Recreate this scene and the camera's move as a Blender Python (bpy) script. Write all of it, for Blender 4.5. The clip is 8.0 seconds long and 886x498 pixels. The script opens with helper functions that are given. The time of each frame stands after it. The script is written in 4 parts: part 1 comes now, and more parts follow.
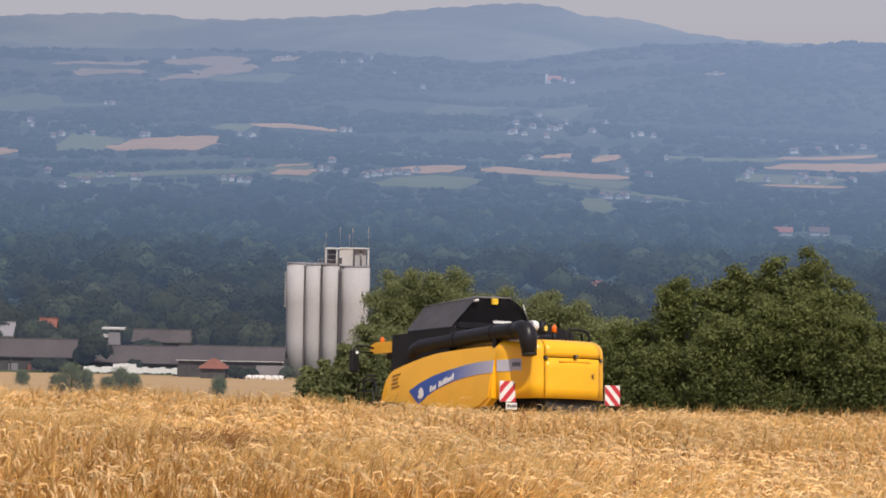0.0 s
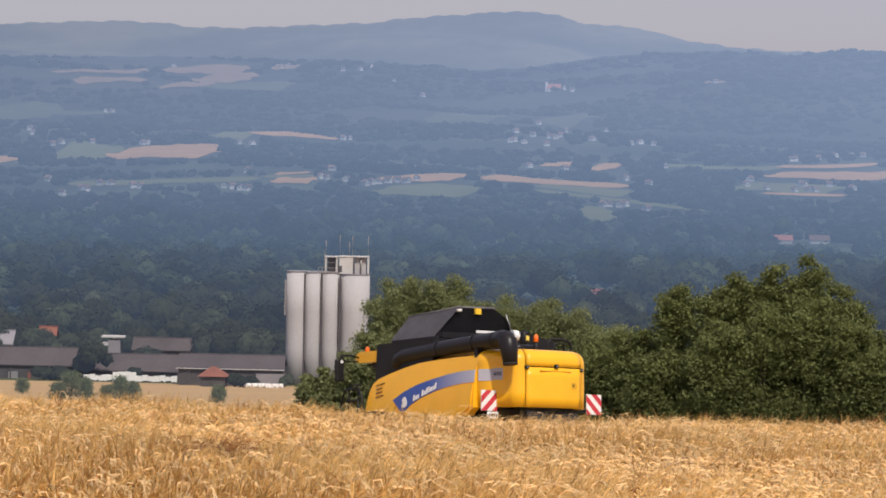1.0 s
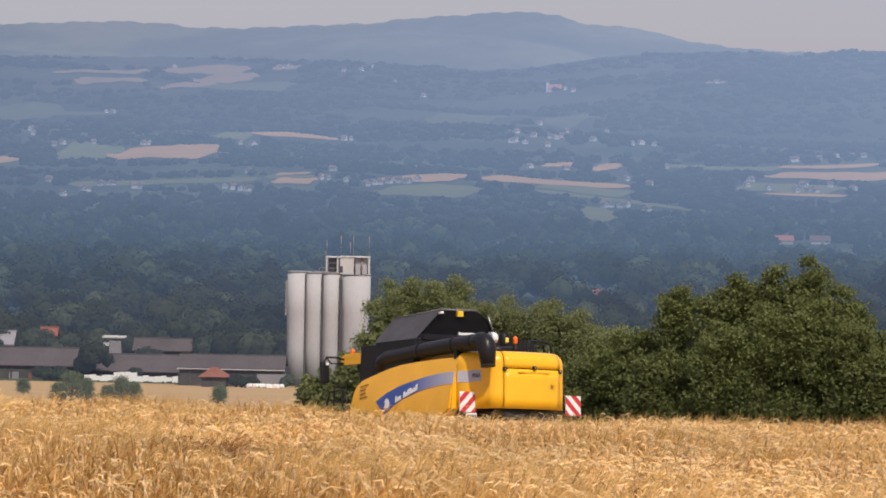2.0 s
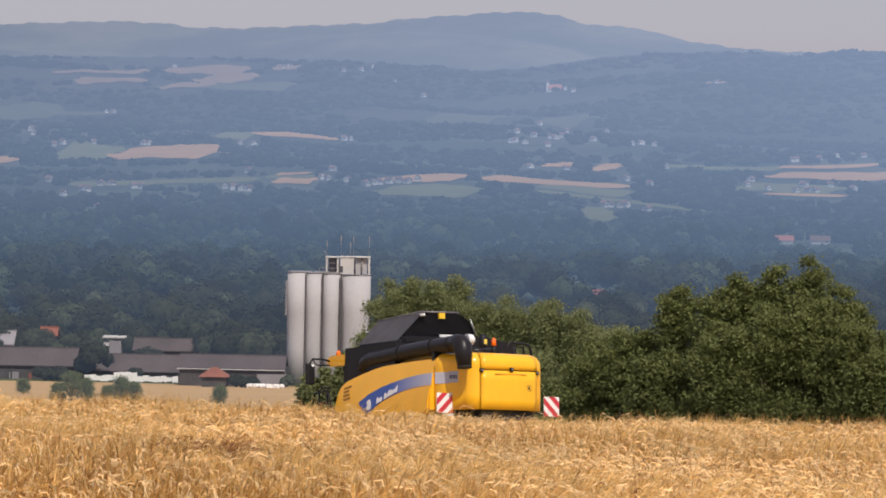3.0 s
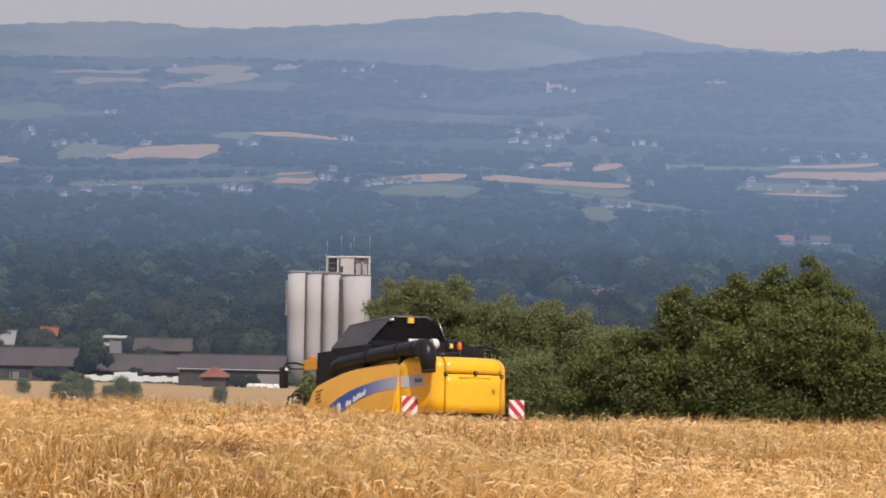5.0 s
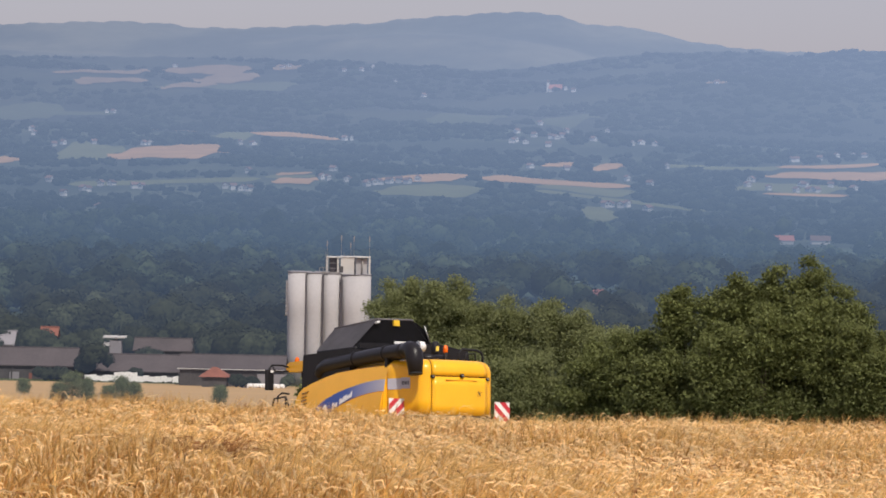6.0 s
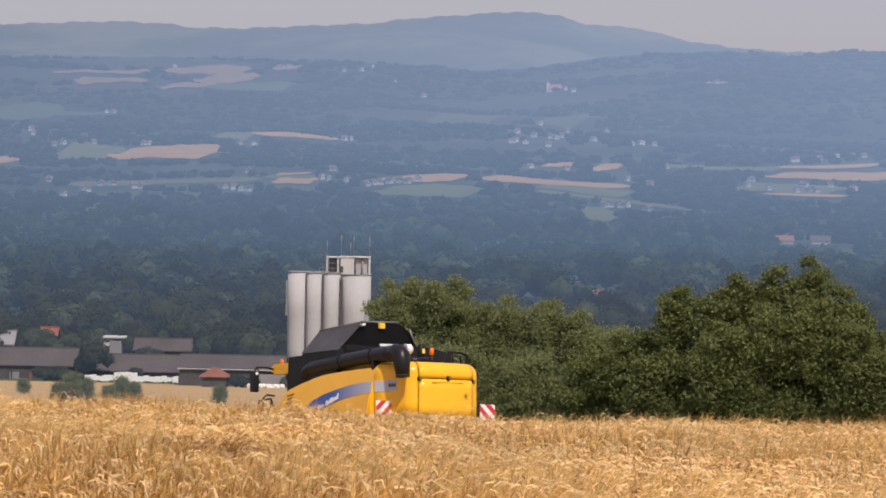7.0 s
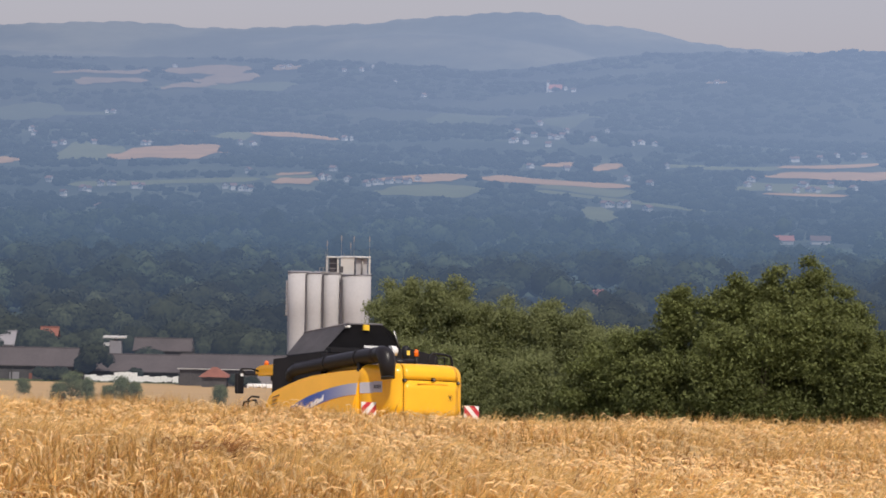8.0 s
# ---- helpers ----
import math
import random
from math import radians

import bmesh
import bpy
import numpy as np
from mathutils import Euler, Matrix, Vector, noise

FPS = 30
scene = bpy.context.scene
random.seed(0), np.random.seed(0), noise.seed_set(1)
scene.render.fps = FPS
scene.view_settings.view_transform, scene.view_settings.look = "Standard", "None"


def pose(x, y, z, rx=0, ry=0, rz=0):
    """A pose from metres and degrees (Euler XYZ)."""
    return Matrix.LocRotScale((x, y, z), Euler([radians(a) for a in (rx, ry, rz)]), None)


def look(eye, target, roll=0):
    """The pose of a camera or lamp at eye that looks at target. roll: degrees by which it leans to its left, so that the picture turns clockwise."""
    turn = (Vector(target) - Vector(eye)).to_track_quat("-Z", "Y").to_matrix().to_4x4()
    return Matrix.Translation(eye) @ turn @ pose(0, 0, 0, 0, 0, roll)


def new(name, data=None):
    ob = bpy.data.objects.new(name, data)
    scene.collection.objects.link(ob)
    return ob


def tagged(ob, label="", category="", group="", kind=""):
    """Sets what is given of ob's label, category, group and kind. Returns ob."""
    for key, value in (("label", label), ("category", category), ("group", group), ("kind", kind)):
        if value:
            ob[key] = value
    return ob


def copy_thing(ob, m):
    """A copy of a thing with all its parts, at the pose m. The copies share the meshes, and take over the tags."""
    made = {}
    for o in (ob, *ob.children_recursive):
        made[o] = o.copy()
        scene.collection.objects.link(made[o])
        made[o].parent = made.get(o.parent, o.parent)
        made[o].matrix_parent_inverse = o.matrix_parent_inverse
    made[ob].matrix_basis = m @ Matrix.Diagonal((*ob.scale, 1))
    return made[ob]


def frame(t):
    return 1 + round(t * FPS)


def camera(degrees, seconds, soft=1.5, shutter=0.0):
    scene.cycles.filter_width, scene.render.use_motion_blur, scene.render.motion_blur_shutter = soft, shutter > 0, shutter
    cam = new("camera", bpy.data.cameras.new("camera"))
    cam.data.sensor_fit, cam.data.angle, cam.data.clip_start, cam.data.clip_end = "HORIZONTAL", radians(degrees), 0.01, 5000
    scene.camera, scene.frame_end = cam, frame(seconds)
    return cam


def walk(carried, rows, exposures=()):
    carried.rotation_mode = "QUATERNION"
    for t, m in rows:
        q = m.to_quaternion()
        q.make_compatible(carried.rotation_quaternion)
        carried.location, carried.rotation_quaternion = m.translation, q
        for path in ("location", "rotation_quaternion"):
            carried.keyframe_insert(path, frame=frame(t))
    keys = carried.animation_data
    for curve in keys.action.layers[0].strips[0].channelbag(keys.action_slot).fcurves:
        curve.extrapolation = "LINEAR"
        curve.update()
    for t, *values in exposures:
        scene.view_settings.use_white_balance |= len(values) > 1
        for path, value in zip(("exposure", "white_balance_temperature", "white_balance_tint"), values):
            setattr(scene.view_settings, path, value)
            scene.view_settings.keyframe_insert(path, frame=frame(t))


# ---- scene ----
# ---------- camera: a long lens on a tripod, settling upwards in the first second ----------
EYE = (0.0, 0.0, 1.77)
cam = camera(17.48, 8.0, soft=1.75)


def aim(down, left=0.0):
    """The tripod head: degrees below level, degrees to the left, with its slight lean."""
    return Matrix.Translation(EYE) @ pose(0, 0, 0, 90 - down, 0, left) @ pose(0, 0, 0, 0, 0, 1.2)


walk(cam, [(0.0, aim(2.314, 0.0)), (0.25, aim(2.262, 0.0)), (0.5, aim(2.211, 0.0)), (0.75, aim(2.171, 0.0)),
           (1.0, aim(2.153, 0.002)), (1.25, aim(2.148, 0.010)), (1.5, aim(2.146, 0.016)), (3.0, aim(2.145, 0.021)),
           (6.0, aim(2.145, 0.027)), (8.0, aim(2.143, 0.027))])

# ---------- world and sun ----------
SUN_AZ, SUN_EL = 158.0, 54.0          # compass degrees clockwise from +y, and height
world = bpy.data.worlds.new("sky")
world.use_nodes = True
wn, wl = world.node_tree.nodes, world.node_tree.links
sky = wn.new("ShaderNodeTexSky")
sky.sky_type = 'NISHITA'
sky.sun_disc = False
sky.sun_elevation, sky.sun_rotation = radians(SUN_EL), radians(SUN_AZ)
sky.dust_density, sky.air_density, sky.ozone_density = 1.5, 1.0, 1.0
veil = wn.new("ShaderNodeMix")          # summer haze evens the sky towards a pale mauve grey
veil.data_type = 'RGBA'
veil.inputs[0].default_value = 0.72
veil.inputs[7].default_value = (3.28, 3.00, 3.78, 1)
wl.new(sky.outputs[0], veil.inputs[6])
wl.new(veil.outputs[2], wn["Background"].inputs[0])
wn["Background"].inputs[1].default_value = 0.118
scene.world = world
lamp = bpy.data.lights.new("sun", 'SUN')
lamp.energy, lamp.angle, lamp.color = 3.3, radians(0.8), (1.0, 0.93, 0.82)
sun = new("sun", lamp)
az, el = radians(SUN_AZ), radians(SUN_EL)
sun.matrix_world = look((60 * math.sin(az), 60 * math.cos(az), 80), (60 * math.sin(az) - math.sin(az) * math.cos(el), 60 * math.cos(az) - math.cos(az) * math.cos(el), 80 - math.sin(el)))
scene.view_settings.exposure = 0.14


# ---------- materials ----------
def material(name, base, rough=0.6, metal=0.0, vary=0.15, scale=3.0, fine=40.0, bump=0.0, coat=0.0, haze_glow=None, spots=None, island=0.0, each=0.0, space="Object", through_light=0.0, gloss=0.5):
    """A procedural surface: two scales of tone variation, fine relief, optional second colour in patches."""
    m = bpy.data.materials.new(name)
    m.use_nodes = True
    n, l = m.node_tree.nodes, m.node_tree.links
    b = n["Principled BSDF"]
    b.inputs["Roughness"].default_value, b.inputs["Metallic"].default_value = rough, metal
    b.inputs["Specular IOR Level"].default_value = gloss
    b.inputs["Coat Weight"].default_value = coat
    b.inputs["Coat Roughness"].default_value = 0.12
    co = n.new("ShaderNodeTexCoord")
    big, small = n.new("ShaderNodeTexNoise"), n.new("ShaderNodeTexNoise")
    big.inputs["Scale"].default_value, small.inputs["Scale"].default_value = scale, fine
    big.inputs["Detail"].default_value = 6
    for t in (big, small):
        l.new(co.outputs[space], t.inputs["Vector"])
    add = n.new("ShaderNodeMath")
    add.operation = 'MULTIPLY_ADD'
    l.new(small.outputs["Fac"], add.inputs[0])
    add.inputs[1].default_value = 0.5
    l.new(big.outputs["Fac"], add.inputs[2])
    value = n.new("ShaderNodeMapRange")
    l.new(add.outputs[0], value.inputs[0])
    value.inputs[1].default_value, value.inputs[2].default_value = 0.45, 1.05
    value.inputs[3].default_value, value.inputs[4].default_value = 1 - vary, 1 + vary
    last = value.outputs[0]
    if island or each:
        rnd = n.new("ShaderNodeNewGeometry") if island else n.new("ShaderNodeObjectInfo")
        mr = n.new("ShaderNodeMapRange")
        l.new(rnd.outputs["Random Per Island" if island else "Random"], mr.inputs[0])
        mr.inputs[3].default_value, mr.inputs[4].default_value = 1 - (island or each), 1 + (island or each)
        mul = n.new("ShaderNodeMath")
        mul.operation = 'MULTIPLY'
        l.new(last, mul.inputs[0])
        l.new(mr.outputs[0], mul.inputs[1])
        last = mul.outputs[0]
    colour = n.new("ShaderNodeRGB")
    colour.outputs[0].default_value = (*base, 1)
    col = colour.outputs[0]
    if spots:
        mix = n.new("ShaderNodeMix")
        mix.data_type = 'RGBA'
        ramp = n.new("ShaderNodeMapRange")
        l.new(big.outputs["Fac"], ramp.inputs[0])
        ramp.inputs[1].default_value, ramp.inputs[2].default_value = 0.48, 0.62
        l.new(ramp.outputs[0], mix.inputs[0])
        l.new(col, mix.inputs[6])
        mix.inputs[7].default_value = (*spots, 1)
        col = mix.outputs[2]
    sc = n.new("ShaderNodeVectorMath")
    sc.operation = 'SCALE'
    l.new(col, sc.inputs[0])
    l.new(last, sc.inputs["Scale"])
    l.new(sc.outputs[0], b.inputs["Base Color"])
    if bump:
        bm_ = n.new("ShaderNodeBump")
        bm_.inputs["Strength"].default_value = bump
        bm_.inputs["Distance"].default_value = 0.02
        l.new(small.outputs["Fac"], bm_.inputs["Height"])
        l.new(bm_.outputs[0], b.inputs["Normal"])
    # emission that paints haze onto a surface that is no lamp
    if haze_glow:
        b.inputs["Emission Color"].default_value = (*haze_glow, 1)
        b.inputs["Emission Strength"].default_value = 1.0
    if through_light:
        tr = n.new("ShaderNodeBsdfTranslucent")
        l.new(sc.outputs[0], tr.inputs[0])
        ms = n.new("ShaderNodeMixShader")
        ms.inputs[0].default_value = through_light
        l.new(b.outputs[0], ms.inputs[1])
        l.new(tr.outputs[0], ms.inputs[2])
        l.new(ms.outputs[0], n["Material Output"].inputs[0])
    return m


STRAW = material("ripe_barley_stalks", (0.60, 0.335, 0.085), 0.5, vary=0.30, scale=0.45, fine=5.0, island=0.3, through_light=0.35, gloss=0.2)
# ear tones carry painted light: pale ears for glints, golden ones for shaded ears
EARS = material("glint_pale_barley_ears", (0.86, 0.60, 0.29), 0.36, vary=0.28, scale=0.45, fine=5.0, island=0.42, through_light=0.30, gloss=0.45)
AWNS = material("pale_barley_awns", (0.86, 0.64, 0.34), 0.35, vary=0.15, scale=0.45, fine=5.0, island=0.2, through_light=0.30, gloss=0.5)
EARS_GOLD = material("shaded_gold_barley_ears", (0.68, 0.425, 0.145), 0.45, vary=0.28, scale=0.45, fine=5.0, island=0.4, through_light=0.35, gloss=0.3)
EARS_BROWN = material("weathered_barley", (0.27, 0.115, 0.036), 0.6, vary=0.3, scale=0.45, fine=5.0, island=0.35, through_light=0.2, gloss=0.2)
SOIL = material("stubble_soil", (0.40, 0.26, 0.10), 0.9, vary=0.3, scale=0.4, fine=9.0, bump=0.5)
YELLOW = material("machine_yellow_paint", (0.94, 0.475, 0.016), 0.36, vary=0.06, scale=2.0, fine=25, coat=0.45, gloss=0.3)
BLACK = material("black_sheet_metal", (0.014, 0.013, 0.015), 0.5, vary=0.3, scale=2.5, fine=30, gloss=0.25)
TUBE = material("dark_grey_tube_paint", (0.018, 0.016, 0.018), 0.36, vary=0.25, scale=2.0, fine=30, gloss=0.22)
GREY = material("dusty_grey_cover", (0.15, 0.14, 0.15), 0.55, vary=0.25, scale=2.0, fine=18)
RUBBER = material("tyre_rubber", (0.02, 0.02, 0.02), 0.85, vary=0.3, scale=5, fine=60, bump=0.3)
BLUE = material("blue_decal", (0.035, 0.085, 0.36), 0.35, vary=0.08, scale=3, fine=30)
SILVER = material("silver_decal", (0.46, 0.45, 0.52), 0.35, vary=0.06, scale=3, fine=30)
WHITE = material("white_film", (0.80, 0.78, 0.76), 0.4, vary=0.06, scale=6, fine=40)
RED = material("red_reflective_film", (0.55, 0.035, 0.05), 0.4, vary=0.08, scale=6, fine=40)
FADED_INK = material("faded_brown_print", (0.20, 0.10, 0.02), 0.5, vary=0.1)
INK = material("black_print", (0.02, 0.02, 0.03), 0.5, vary=0.1)
ORANGE = material("orange_beacon_plastic", (0.85, 0.16, 0.01), 0.2, vary=0.05, coat=0.5)
STEEL = material("worn_steel", (0.35, 0.34, 0.33), 0.45, metal=0.8, vary=0.2, scale=6, fine=50)
CONCRETE = material("pale_silo_concrete", (0.40, 0.385, 0.395), 0.85, vary=0.10, scale=0.12, fine=1.6)
BARK = material("grey_brown_bark", (0.11, 0.085, 0.06), 0.9, vary=0.3, scale=3, fine=25, bump=0.5)
LEAF = material("hazel_leaves", (0.165, 0.182, 0.062), 0.55, vary=0.35, scale=0.35, fine=3, island=0.22, through_light=0.40, gloss=0.2)
LEAF_B = material("willow_leaves", (0.255, 0.272, 0.122), 0.6, vary=0.2, scale=0.35, fine=3, island=0.14, through_light=0.52, gloss=0.2)
# field, barn roofs and barn walls emit a faint blue as painted haze
STUBBLE = material("pale_wheat_field", (0.40, 0.258, 0.118), 0.9, vary=0.12, scale=0.02, fine=0.6, haze_glow=(0.010, 0.012, 0.016))
MEADOW = material("valley_meadow", (0.060, 0.080, 0.035), 0.9, vary=0.3, scale=0.01, fine=0.3)
ROOF_DARK = material("weathered_fibre_roof", (0.072, 0.060, 0.062), 0.85, vary=0.2, scale=0.15, fine=1.2, haze_glow=(0.012, 0.014, 0.020))
ROOF_RED = material("red_clay_roof", (0.21, 0.078, 0.055), 0.85, vary=0.2, scale=0.3, fine=2.0, haze_glow=(0.012, 0.014, 0.020))
BARN_WALL = material("dark_timber_barn_wall", (0.065, 0.060, 0.062), 0.9, vary=0.3, scale=0.3, fine=2.0, haze_glow=(0.010, 0.012, 0.017))
GREY_WALL = material("grey_render_wall", (0.24, 0.23, 0.25), 0.9, vary=0.12, scale=0.3, fine=2.0)
PALE_WALL = material("off_white_render_wall", (0.50, 0.485, 0.475), 0.85, vary=0.08, scale=0.3, fine=2.0)


# haze painted as emission: distance along the valley, and the glow colour added there
AIR_GLOW = [(700, (0.021, 0.026, 0.038)), (960, (0.036, 0.049, 0.076)), (1240, (0.053, 0.075, 0.119)), (1630, (0.074, 0.111, 0.174)), (2200, (0.107, 0.153, 0.238)),
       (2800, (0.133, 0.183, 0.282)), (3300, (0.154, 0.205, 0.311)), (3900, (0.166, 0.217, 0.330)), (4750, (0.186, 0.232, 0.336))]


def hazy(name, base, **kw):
    """A far surface with haze put in as emission, brighter and bluer with distance."""
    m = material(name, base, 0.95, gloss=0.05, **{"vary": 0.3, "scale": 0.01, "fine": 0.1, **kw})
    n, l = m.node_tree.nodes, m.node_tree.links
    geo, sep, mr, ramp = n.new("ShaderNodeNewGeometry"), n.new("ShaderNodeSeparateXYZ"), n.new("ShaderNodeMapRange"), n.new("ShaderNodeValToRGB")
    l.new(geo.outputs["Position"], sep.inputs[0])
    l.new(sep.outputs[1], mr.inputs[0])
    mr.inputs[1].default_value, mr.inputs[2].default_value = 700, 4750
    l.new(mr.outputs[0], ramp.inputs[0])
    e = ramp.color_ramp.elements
    for k, (y, c) in enumerate(AIR_GLOW):
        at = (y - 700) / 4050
        el = e[0] if k == 0 else e[len(e) - 1] if k == len(AIR_GLOW) - 1 else e.new(at)
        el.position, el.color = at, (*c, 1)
    thick = n.new("ShaderNodeMath")          # the haze glow is a little stronger to the east
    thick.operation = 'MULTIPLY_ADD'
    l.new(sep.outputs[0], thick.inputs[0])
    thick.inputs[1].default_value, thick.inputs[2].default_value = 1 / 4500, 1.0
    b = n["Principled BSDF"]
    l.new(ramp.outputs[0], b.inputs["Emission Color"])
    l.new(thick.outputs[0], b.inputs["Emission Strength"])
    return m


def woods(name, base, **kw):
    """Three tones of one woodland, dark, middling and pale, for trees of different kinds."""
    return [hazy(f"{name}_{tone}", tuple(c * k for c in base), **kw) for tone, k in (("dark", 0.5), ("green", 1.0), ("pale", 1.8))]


# woods' base colours also darken with distance, part of the painted haze
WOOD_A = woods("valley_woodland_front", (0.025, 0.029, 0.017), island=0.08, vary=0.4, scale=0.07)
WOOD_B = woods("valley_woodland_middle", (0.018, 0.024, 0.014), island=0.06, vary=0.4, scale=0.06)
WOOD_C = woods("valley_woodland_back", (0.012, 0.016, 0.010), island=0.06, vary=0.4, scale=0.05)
# leaves of the field bushes, with the same haze emission put on them
LEAF_FAR = hazy("haze_glow_bush_leaves", (0.125, 0.145, 0.072), island=0.2)
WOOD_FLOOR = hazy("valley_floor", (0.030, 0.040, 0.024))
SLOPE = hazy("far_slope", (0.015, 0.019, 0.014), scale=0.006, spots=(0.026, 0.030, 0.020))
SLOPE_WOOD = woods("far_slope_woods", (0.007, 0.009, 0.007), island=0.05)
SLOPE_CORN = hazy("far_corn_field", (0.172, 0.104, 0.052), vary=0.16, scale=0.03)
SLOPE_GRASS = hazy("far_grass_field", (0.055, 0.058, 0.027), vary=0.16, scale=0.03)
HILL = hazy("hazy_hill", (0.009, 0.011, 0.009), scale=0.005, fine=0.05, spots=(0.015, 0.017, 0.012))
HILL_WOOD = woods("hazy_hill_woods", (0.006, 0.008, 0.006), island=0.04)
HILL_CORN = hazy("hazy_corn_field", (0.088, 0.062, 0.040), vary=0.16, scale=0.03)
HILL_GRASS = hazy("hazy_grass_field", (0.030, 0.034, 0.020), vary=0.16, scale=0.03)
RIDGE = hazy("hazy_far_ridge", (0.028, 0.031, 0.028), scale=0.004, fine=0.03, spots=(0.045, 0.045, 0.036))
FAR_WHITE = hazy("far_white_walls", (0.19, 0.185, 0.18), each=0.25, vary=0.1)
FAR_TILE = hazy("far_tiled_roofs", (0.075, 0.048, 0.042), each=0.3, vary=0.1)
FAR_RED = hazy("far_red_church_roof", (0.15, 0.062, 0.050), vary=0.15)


def graded(name, near, far, y0, y1):
    """A printed film that fades from one colour to another along the machine's length."""
    m = material(name, near, 0.35, vary=0.06, scale=3, fine=30)
    n, l = m.node_tree.nodes, m.node_tree.links
    co, sep, mr, mix = n.new("ShaderNodeTexCoord"), n.new("ShaderNodeSeparateXYZ"), n.new("ShaderNodeMapRange"), n.new("ShaderNodeMix")
    mix.data_type = 'RGBA'
    l.new(co.outputs["Object"], sep.inputs[0])
    l.new(sep.outputs[1], mr.inputs[0])
    mr.inputs[1].default_value, mr.inputs[2].default_value = y0, y1
    l.new(mr.outputs[0], mix.inputs[0])
    mix.inputs[6].default_value, mix.inputs[7].default_value = (*near, 1), (*far, 1)
    l.new(mix.outputs[2], n["Principled BSDF"].inputs["Base Color"])
    return m


DECAL = graded("fading_blue_decal", (0.46, 0.45, 0.54), (0.035, 0.085, 0.36), 0.95, 2.5)


# ---------- mesh helpers ----------
def finish(bm, bevel=0.0, seg=2, smooth=False):
    if bevel:
        bmesh.ops.bevel(bm, geom=[e for e in bm.edges if e.calc_face_angle(0) > 0.5], offset=bevel, segments=seg, affect='EDGES', profile=0.5)
    bmesh.ops.recalc_face_normals(bm, faces=bm.faces)
    if smooth:
        for f in bm.faces:
            f.smooth = True
    return bm


def part(name, bm, mat, parent=None, label="", kind="", category="", group=""):
    me = bpy.data.meshes.new(name)
    bm.to_mesh(me)
    bm.free()
    me.materials.append(mat)
    ob = new(name, me)
    if parent:
        ob.parent = parent
    return tagged(ob, label, category, group, kind)


def sheet(name, verts, faces, mats, index=None, smooth=False, parent=None):
    """One mesh object from arrays of vertices and triangles or quads."""
    me = bpy.data.meshes.new(name)
    verts, faces = np.asarray(verts, np.float32), np.asarray(faces, np.int32)
    k = faces.shape[1]
    me.vertices.add(len(verts))
    me.vertices.foreach_set("co", verts.ravel())
    me.loops.add(faces.size)
    me.loops.foreach_set("vertex_index", faces.ravel())
    me.polygons.add(len(faces))
    me.polygons.foreach_set("loop_start", np.arange(0, faces.size, k, dtype=np.int32))
    for m in mats:
        me.materials.append(m)
    if index is not None:
        me.polygons.foreach_set("material_index", np.asarray(index, np.int32))
    me.polygons.foreach_set("use_smooth", np.full(len(faces), smooth))
    me.update(calc_edges=True)
    me.validate()
    ob = new(name, me)
    if parent:
        ob.parent = parent
    return ob


def box(x0, x1, y0, y1, z0, z1, bevel=0.0, seg=2, bm=None):
    own = bm is None
    bm = bm or bmesh.new()
    r = bmesh.ops.create_cube(bm, size=1)
    bmesh.ops.transform(bm, verts=r["verts"], matrix=Matrix.Translation(((x0 + x1) / 2, (y0 + y1) / 2, (z0 + z1) / 2)) @ Matrix.Diagonal((x1 - x0, y1 - y0, z1 - z0, 1)))
    return finish(bm, bevel, seg) if own else bm


def prism(outline, lo, hi, axis="x", bevel=0.0, seg=2, smooth=False):
    """An outline in the two other axes, pulled from lo to hi along one axis."""
    put = {"x": lambda a, b, c: (c, a, b), "y": lambda a, b, c: (a, c, b), "z": lambda a, b, c: (a, b, c)}[axis]
    bm = bmesh.new()
    ends = [[bm.verts.new(put(a, b, c)) for a, b in outline] for c in (lo, hi)]
    n = len(outline)
    bm.faces.new(ends[0])
    bm.faces.new(ends[1][::-1])
    for i in range(n):
        bm.faces.new((ends[0][i], ends[1][i], ends[1][(i + 1) % n], ends[0][(i + 1) % n]))
    return finish(bm, bevel, seg, smooth)


def rod(path, radius, n=8, bm=None, caps=True):
    """A round bar along a path of points; radius may be one for each point."""
    own = bm is None
    bm = bm or bmesh.new()
    pts = [Vector(p) for p in path]
    rad = radius if isinstance(radius, (list, tuple)) else [radius] * len(pts)
    rings = []
    side = None
    for i, p in enumerate(pts):
        d = (pts[min(i + 1, len(pts) - 1)] - pts[max(i - 1, 0)]).normalized()
        ref = Vector((0, 0, 1)) if abs(d.z) < 0.95 else Vector((1, 0, 0))
        u = d.cross(ref).normalized() if side is None else (side - d * side.dot(d)).normalized()
        side = u
        w = d.cross(u)
        rings.append([bm.verts.new(p + (u * math.cos(a) + w * math.sin(a)) * rad[i]) for a in (2 * math.pi * k / n for k in range(n))])
    for a, b in zip(rings, rings[1:]):
        for k in range(n):
            f = bm.faces.new((a[k], a[(k + 1) % n], b[(k + 1) % n], b[k]))
            f.smooth = True
    if caps:
        bm.faces.new(rings[0][::-1])
        bm.faces.new(rings[-1])
    return finish(bm) if own else bm


def empty(name, m, label, category, group=""):
    ob = new(name)
    ob.empty_display_size = 0.3
    ob.matrix_world = m
    return tagged(ob, label, category, group)


# ---------- the lie of the land ----------
LAND_Y = np.array([-400, 0, 34, 43, 50, 58, 80, 110, 200, 300, 450, 600, 700, 760, 900, 1700, 1900, 2200, 2600, 2950, 3100])
LAND_Z = np.array([30, 0, -2.57, -3.36, -4.25, -5.42, -8.65, -12.6, -19.4, -27.2, -39.3, -51.2, -59.3, -63, -68, -68, -56, -41, -18, 6, 6])


